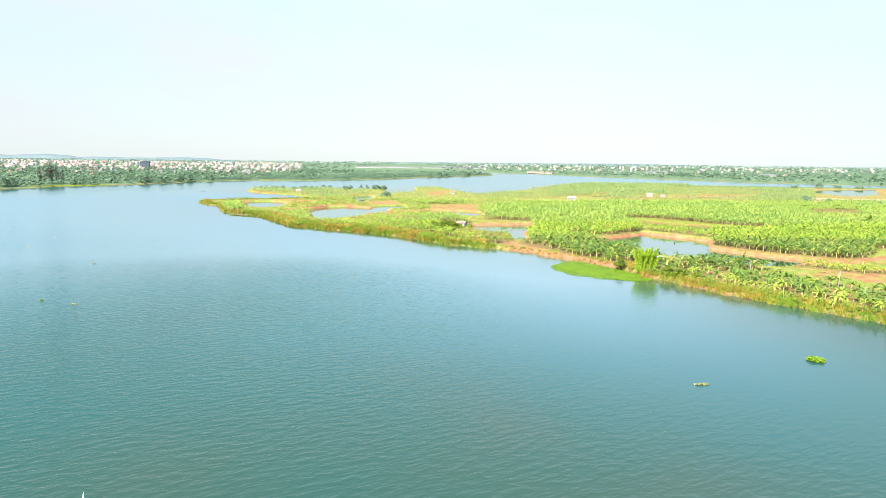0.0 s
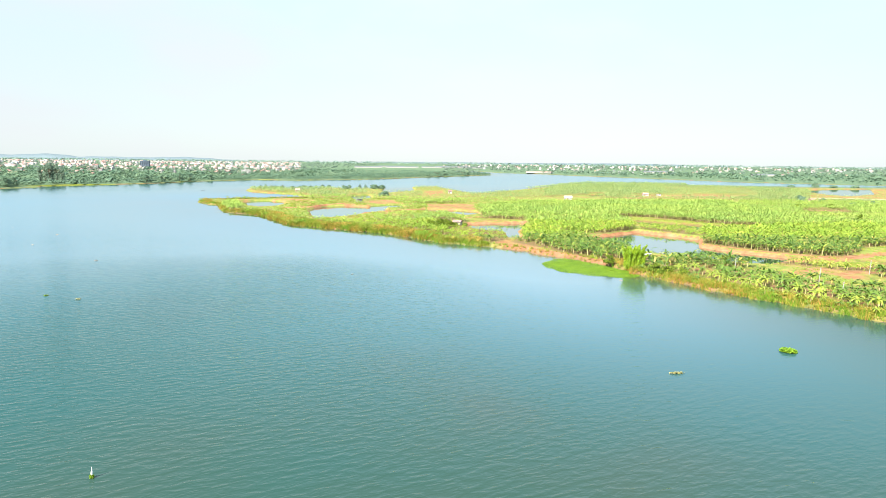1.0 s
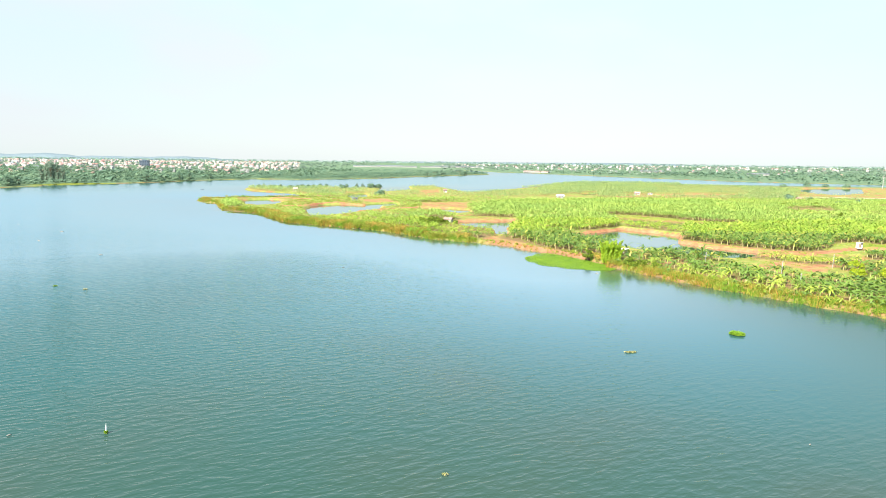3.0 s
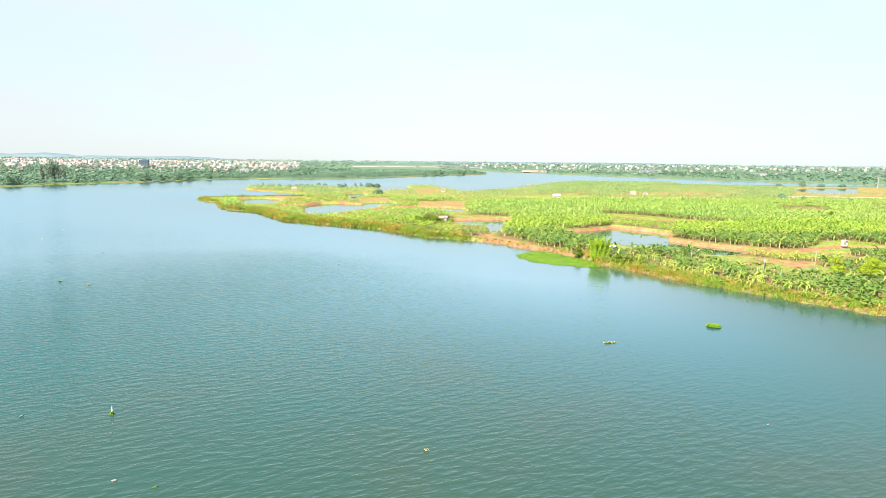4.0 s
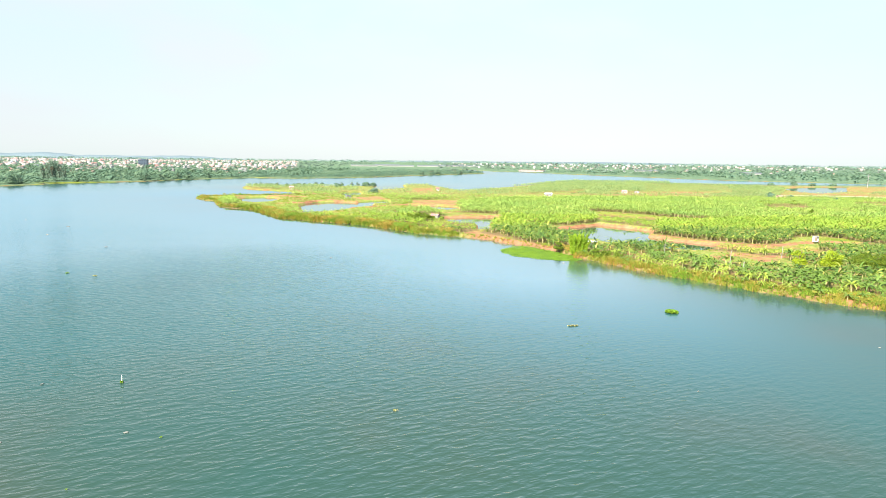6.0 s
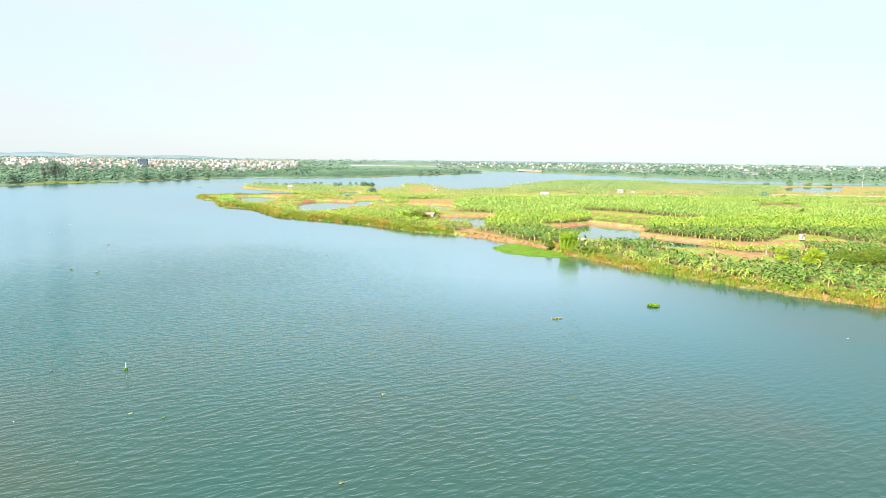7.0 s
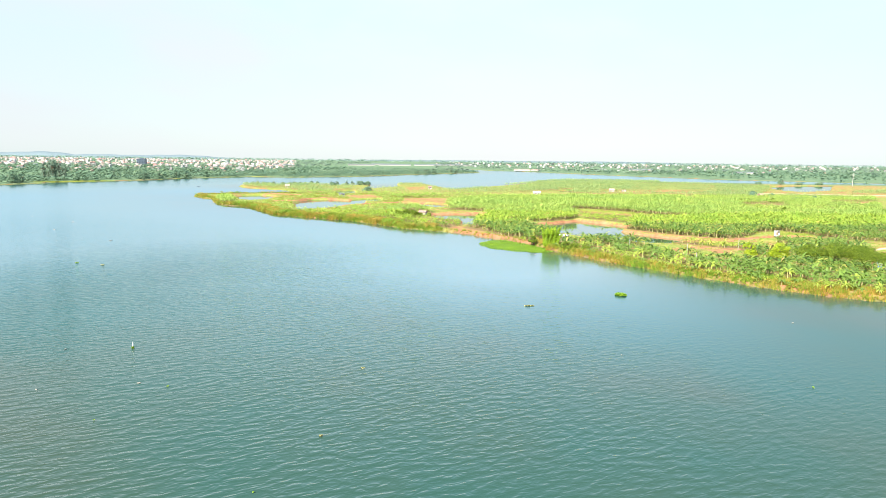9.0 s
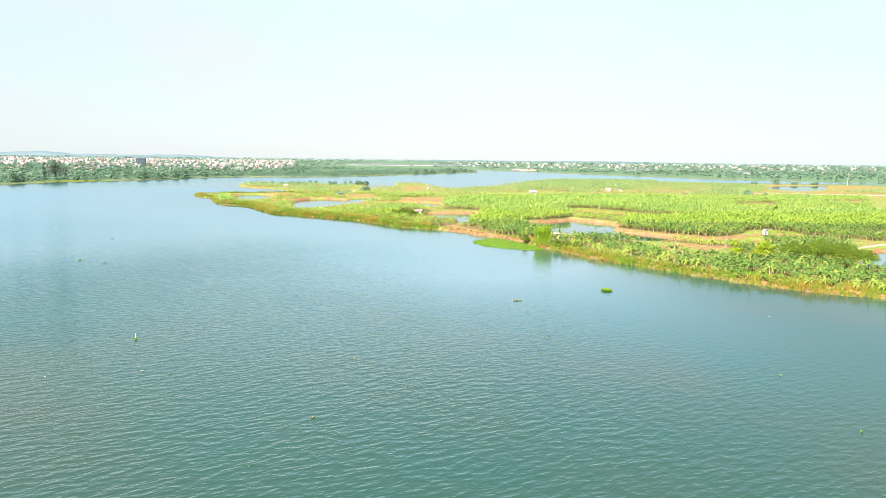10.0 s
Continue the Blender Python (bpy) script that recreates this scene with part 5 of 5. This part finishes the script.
hut(-124.0, 505.0, 3.6, 2.8, 1.7, 10, "gable", M_TILE, M_CREAM, "cream hut with a red roof near the inlet", 1.3)
hut(7.6, 511.9, 3.0, 2.4, 1.8, 0, "gable", M_TILE, M_PLASTER, "tiny white hut on the bare plot", 1.0)
hut(-56.0, 398.0, 3.5, 2.5, 1.8, 30, "flat", M_METAL_ROOF, M_PLASTER, "grey-roofed shelter beside a fish pond", 0.4)


def fishing_boat(x, y, turn):
    root = new("fishing_boat")
    root.matrix_basis = pose(x, y, 0, 0, 0, turn) @ Matrix.Scale(0.5, 4)
    tagged(root, "small dark wooden boat on the open river", "boat")
    rows = []
    for i in range(9):
        t = i / 8 * 2 - 1
        w = 0.75 * (1 - abs(t) ** 2.6) + 0.03
        z = 0.35 + 0.3 * t * t
        rows.append([(t * 3.0, -w, z), (t * 3.0, -w * 0.75, 0.0), (t * 2.9, 0, -0.15), (t * 3.0, w * 0.75, 0.0), (t * 3.0, w, z), (t * 2.85, w * 0.85, z - 0.02), (t * 2.8, 0, 0.02), (t * 2.85, -w * 0.85, z - 0.02)])
    v = np.array(rows).reshape(-1, 3)
    q = [(i * 8 + k, i * 8 + (k + 1) % 8, (i + 1) * 8 + (k + 1) % 8, (i + 1) * 8 + k) for i in range(8) for k in range(8)]
    part("hull", mesh_np("hull", v, np.array(q), M_TOWER, True), None, root)
    for bx in (-1.2, 0.2, 1.4):
        bm = bmesh.new()
        box(bm, bx - 0.12, bx + 0.12, -0.62, 0.62, 0.26, 0.31, 0.01)
        part("thwart", bm, M_TIMBER, root)
    bm = bmesh.new()
    box(bm, -0.8, 0.6, -0.6, 0.6, 0.95, 1.0, 0.02)
    part("canopy", bm, M_TOWER, root)
    for sx, sy in ((-0.75, -0.55), (-0.75, 0.55), (0.55, -0.55), (0.55, 0.55)):
        part("canopy_post", mesh_np("canopy_post", *tube([(sx, sy, 0.2), (sx, sy, 0.96)], [0.025, 0.025], 6), M_TIMBER, True), None, root)


fishing_boat(-216.3, 530.2, 20)


# ---- the towns on the far banks ----
def town_house(kind, rng):
    """A town house: narrow, several storeys, tiled or flat roof, with window openings on the river side."""
    root = new("town_house")
    w, d = rng.uniform(4.5, 8.0), rng.uniform(8.0, 12.0)
    floors = int(rng.choice([1, 1, 1, 2, 2, 3]))
    h = 3.3 * floors + 0.4
    wall = M_CREAM if kind % 4 == 3 else M_PLASTER
    part("wall", hollow_walls(bmesh.new(), w, d, h, 0.3), wall, root)
    bm = bmesh.new()
    roof = kind % 3
    if roof == 0:
        hip_roof(bm, w, d, h + 0.1, rng.uniform(1.8, 2.8))
    elif roof == 1:
        gable_roof(bm, w, d, h + 0.12, rng.uniform(1.8, 2.6), 0.5)
        for s in (-1, 1):
            bm.faces.new([bm.verts.new(c) for c in ((s * w / 2, -d / 2, h - 0.05), (s * w / 2, d / 2, h - 0.05), (s * w / 2, 0, h + 1.7))])
    else:
        box(bm, -w / 2 - 0.2, w / 2 + 0.2, -d / 2 - 0.2, d / 2 + 0.2, h, h + 0.3)
        box(bm, -w * 0.3, w * 0.3, 0, d * 0.4, h + 0.3, h + 2.8)
    part("roof", bm, M_TILE if roof < 2 else (M_METAL_ROOF if kind % 2 else M_PLASTER), root)
    for f in range(floors):
        for k in range(2):
            opening(root, "window", w * (-0.24 + 0.48 * k), -d / 2, f * 3.3 + 0.9, 1.4, 1.5, 0, 0.1)
    tags = {0: "with a red hipped tile roof", 1: "with a red gabled tile roof", 2: "with a flat roof"}
    tagged(root, ("cream" if kind % 4 == 3 else "white") + f" plastered {('one', 'two', 'three', 'four')[floors - 1]}-storey town house " + tags[roof], "house", "houses of the riverside town")
    return root


def build_towns():
    rng = np.random.RandomState(33)
    protos = [town_house(k, rng) for k in range(14)]
    spots = []
    tries = 0
    while len(spots) < 240 and tries < 20000:
        tries += 1
        west = len(spots) < 190
        dist = rng.uniform(880, 1500) if west else rng.uniform(1380, 2300)
        b = rng.uniform(-0.86, -0.24) if west else rng.uniform(0.20, 0.86)
        if west and dist < 880 + 300 * (b + 0.86) / 0.62 * 0.3 + 60 * math.sin(b * 23):
            continue
        x, y = b * dist, dist
        if all((x - sx) ** 2 + (y - sy) ** 2 > (13 if west else 19) ** 2 for sx, sy in spots):
            spots.append((x, y))
    xs, ys = np.array([s[0] for s in spots]), np.array([s[1] for s in spots])
    dry = survey(xs, ys)[0] > 45
    n = 0
    for (x, y), ok in zip(spots, dry):
        if not ok:
            continue
        m = pose(x, y, 2.0, 0, 0, rng.choice([0, 90, -90, 180]) * (rng.rand() < 0.4) + rng.uniform(-25, 25)) @ Matrix.Scale(0.8, 4)
        if n < len(protos):
            protos[n].matrix_basis = m
        else:
            copy_thing(protos[int(rng.randint(len(protos)))], m)
        n += 1
    # further quarters, joined
    walls, roofs = [], []
    cube = np.array([(x, y, z) for z in (0, 1) for x, y in ((-.5, -.5), (.5, -.5), (.5, .5), (-.5, .5))], float)
    cq = np.array([(0, 1, 5, 4), (1, 2, 6, 5), (2, 3, 7, 6), (3, 0, 4, 7), (4, 5, 6, 7)])
    rv = np.array([(-.55, -.55, 0), (.55, -.55, 0), (.55, .55, 0), (-.55, .55, 0), (-.3, 0, 1), (.3, 0, 1), (.3, 0, 1), (-.3, 0, 1)], float)
    rq = np.array([(0, 1, 5, 4), (1, 2, 6, 5), (2, 3, 7, 6), (3, 0, 4, 7)])
    for lo, hi, b0, b1, count in ((1250, 3600, -0.86, -0.24, 1000), (1900, 3600, 0.0, 0.9, 260)):
        dist = np.sqrt(rng.uniform(lo ** 2, hi ** 2, count))
        b = rng.uniform(b0, b1, count)
        x, y = b * dist, dist
        keep = survey(x, y)[0] > 30
        x, y = x[keep], y[keep]
        k = len(x)
        w, d, h = rng.uniform(4, 9, k), rng.uniform(5, 10, k), rng.uniform(3.2, 7.5, k)
        turn = rng.uniform(0, 6.283, k)
        base = np.stack([x, y, np.full(k, 1.5)], 1)
        walls.append(scatter((cube, cq), base, turn, np.stack([w, d, h], 1)))
        roofs.append(scatter((rv, rq), base + np.stack([0 * h, 0 * h, h], 1), turn, np.stack([w, d, rng.uniform(0.3, 3, k)], 1)))
    far = new("far_town")
    tagged(far, "hazy sprawl of pale houses with red and grey roofs", "town", kind="stuff")
    part("walls", mesh_np("walls", *gather(walls), M_FAR_WALL), None, far)
    part("roofs", mesh_np("roofs", *gather(roofs), M_FAR_ROOF), None, far)


build_towns()


def block_tower(x, y):
    root = new("apartment_block")
    root.matrix_basis = pose(x, y, 2, 0, 0, 15)
    tagged(root, "dark slate-blue apartment block above the town roofs", "building")
    bm = bmesh.new()
    box(bm, -10, 10, -8, 8, -0.5, 17)
    part("wall", bm, M_TOWER, root)
    bm = bmesh.new()
    box(bm, -10.3, 10.3, -8.3, 8.3, 17, 17.7)
    box(bm, -4, 4, -3, 3, 17.7, 19.5)
    part("roof", bm, M_TOWER, root)
    for f in range(5):
        for k in range(5):
            opening(root, "window", -8 + 4.0 * k, -8.0, 1.0 + f * 3.2, 2.2, 1.8, 0, 0.12, M_TOWER)


block_tower(-720, 1430)


def long_shed(x, y, w, d, turn, label, mat=None, h=3.4):
    root = new("factory_shed")
    root.matrix_basis = pose(x, y, 2, 0, 0, turn)
    tagged(root, label, "shed", "sheds on the far plain")
    part("wall", hollow_walls(bmesh.new(), w, d, h, 0.3), M_CONCRETE, root)
    part("roof", gable_roof(bmesh.new(), w, d, h + 0.2, 1.6, 0.8, 0.2), mat or M_METAL_ROOF, root)


def mast(x, y, height, label):
    """A slender tapered pole with short arms near its top."""
    root = new("mast")
    root.matrix_basis = pose(x, y, 1.0)
    tagged(root, label, "mast", "masts on the far plain")
    part("pole", mesh_np("pole", *tube([(0, 0, -0.5), (0, 0, height * 0.5), (0, 0, height)], [0.42, 0.3, 0.16], 8), M_CONCRETE, True), None, root)
    for lift, reach in ((0.8, 2.2), (0.9, 1.8)):
        bm = bmesh.new()
        box(bm, -reach, reach, -0.12, 0.12, height * lift - 0.12, height * lift + 0.12)
        part("arm", bm, M_CONCRETE, root)


mast(540, 705, 17, "slender grey power-line mast on the far plain")
mast(-712, 1250, 26, "slender grey mast rising above the town roofs")
WHITE_SHED = "long pale sheet-roofed shed on the far plain"
for sx, sy, sw, sd, st in ((-250, 1980, 90, 30, 4), (-140, 2030, 110, 30, 2), (-20, 2080, 110, 34, 0), (95, 2120, 100, 30, 0), (-190, 2160, 90, 30, 3), (30, 2230, 120, 36, 0), (-440, 1700, 60, 24, 10), (560, 1560, 60, 26, -12), (720, 1330, 44, 22, -20)):
    long_shed(sx, sy, sw, sd, st, WHITE_SHED)
# a red strip on the far shore, given a made-up shed shape
long_shed(232, 1420, 60, 30, -20, "long red strip beside the far shore, given a shed's shape", M_TILE, 2.0)


# ---- far woods and hills ----
def crown_proto(seed, leaves, leaf):
    rng = np.random.RandomState(seed)
    lobes = [(0, 0, 0.55, 0.42, 0.42, 0.4)] + [(rng.uniform(-.3, .3), rng.uniform(-.3, .3), rng.uniform(.3, .75), .28, .28, .22) for _ in range(4)]
    return leaf_cloud(rng, lobes, leaves, leaf, 0.0, 0.22, 1.1)


def build_woods():
    rng = np.random.RandomState(44)
    belts = [  # x0, x1, y0, y1, count, low, high, label
        (-760, 110, 480, 1350, 6000, 2.2, 4.8, "low green orchard along the far river bank"),
        (-900, 60, 560, 1500, 2600, 3.0, 5.5, "scattered fruit trees behind the far shore"),
        (-900, -260, 640, 1050, 700, 4.5, 8.0, "leafy trees between the town and the river"),
        (-1150, -200, 880, 1500, 1300, 4.5, 8.5, "garden trees between the town houses"),
        (100, 1300, 700, 1500, 1500, 4.0, 9.0, "trees and scrub along the far shore"),
        (-2600, -300, 950, 3000, 2800, 6.0, 9.5, "trees standing among the town houses"),
        (0, 2600, 1200, 3200, 2600, 6.0, 10.0, "tree belts on the far plain"),
        (-3400, 3600, 2900, 4600, 1500, 12.0, 19.0, "distant tree line on the horizon"),
    ]
    for x0, x1, y0, y1, count, low, high, label in belts:
        x, y = rng.uniform(x0, x1, count * 5), rng.uniform(y0, y1, count * 5)
        river = survey(x, y)[0]
        away = (y > 930) | (x < -240) | (x > 470) | ((x < 0) & (y > 800))
        ok = np.where((river > 3) & away & ((x < 110) | (y > 930) | (x > 560)) & ((label[:3] != "low") | (river < 150)) & (wobble(x, y, 210, x0 * 0.01) + rng.uniform(-0.7, 0.7, len(x)) > -0.35))[0][:count]
        x, y = x[ok], y[ok]
        z = np.full(len(x), 0.9)
        groups = []
        for k in range(3):
            p = slice(k, None, 3)
            h = rng.uniform(low, high, len(x[p]))
            w = h * rng.uniform(0.9, 1.6, len(h))
            groups.append(scatter(crown_proto(90 + k, 12 if y0 > 900 else 17, 0.28 if y0 > 900 else 0.245), np.stack([x[p], y[p], z[p]], 1), rng.uniform(0, 6.283, len(h)), np.stack([w, w, h], 1)))
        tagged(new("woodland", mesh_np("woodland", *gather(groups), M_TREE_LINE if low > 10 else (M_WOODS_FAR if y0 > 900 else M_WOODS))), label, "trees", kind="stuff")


build_woods()
for k, (tx, ty, th, ts) in enumerate([(-429, 627, 17, 4.5), (-424, 629, 21, 5), (-419, 628, 22, 5), (-414, 631, 20, 5), (-409, 632, 16, 4.5), (-421, 634, 22, 5)]):
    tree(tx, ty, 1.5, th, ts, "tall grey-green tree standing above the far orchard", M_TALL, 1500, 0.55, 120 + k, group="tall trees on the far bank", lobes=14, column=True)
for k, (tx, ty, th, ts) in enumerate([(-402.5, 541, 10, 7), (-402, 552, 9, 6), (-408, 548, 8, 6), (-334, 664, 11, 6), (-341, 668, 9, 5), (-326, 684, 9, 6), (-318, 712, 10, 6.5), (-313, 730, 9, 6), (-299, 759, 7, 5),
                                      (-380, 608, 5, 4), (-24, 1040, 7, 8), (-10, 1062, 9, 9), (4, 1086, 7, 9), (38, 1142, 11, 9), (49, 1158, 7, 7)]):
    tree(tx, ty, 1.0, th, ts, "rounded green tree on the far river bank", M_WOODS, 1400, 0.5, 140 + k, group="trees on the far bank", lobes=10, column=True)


def hills(name, dist, b0, b1, peak, seed, label):
    n = 90
    b = np.linspace(b0, b1, n)
    t = np.linspace(0, 1, n)
    crest = peak * np.sin(np.pi * t) ** 0.8 * (0.62 + 0.25 * np.sin(9 * t + seed) + 0.13 * np.sin(23 * t + 2 * seed))
    rows = []
    for k, (s, lift) in enumerate(((0, 0), (90, 0.55), (180, 1.0), (260, 0.0))):
        rows.append(np.stack([b * (dist + s), np.full(n, dist + s), -2 + np.maximum(crest, 4) * lift + 1.5 * np.sin(b * 160 + k)], 1))
    v = np.concatenate(rows)
    q = [(r * n + i, r * n + i + 1, (r + 1) * n + i + 1, (r + 1) * n + i) for r in range(3) for i in range(n - 1)]
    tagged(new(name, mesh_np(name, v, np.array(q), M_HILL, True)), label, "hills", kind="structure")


hills("backdrop", 4530, -1.0, -0.5, 55, 2.2, "faint hazy hill rising behind the town")
hills("backdrop", 4500, -0.95, -0.28, 46, 1.0, "low wooded hills far behind the town")
hills("backdrop", 4560, -0.4, 0.95, 22, 4.0, "flat wooded horizon beyond the plain")
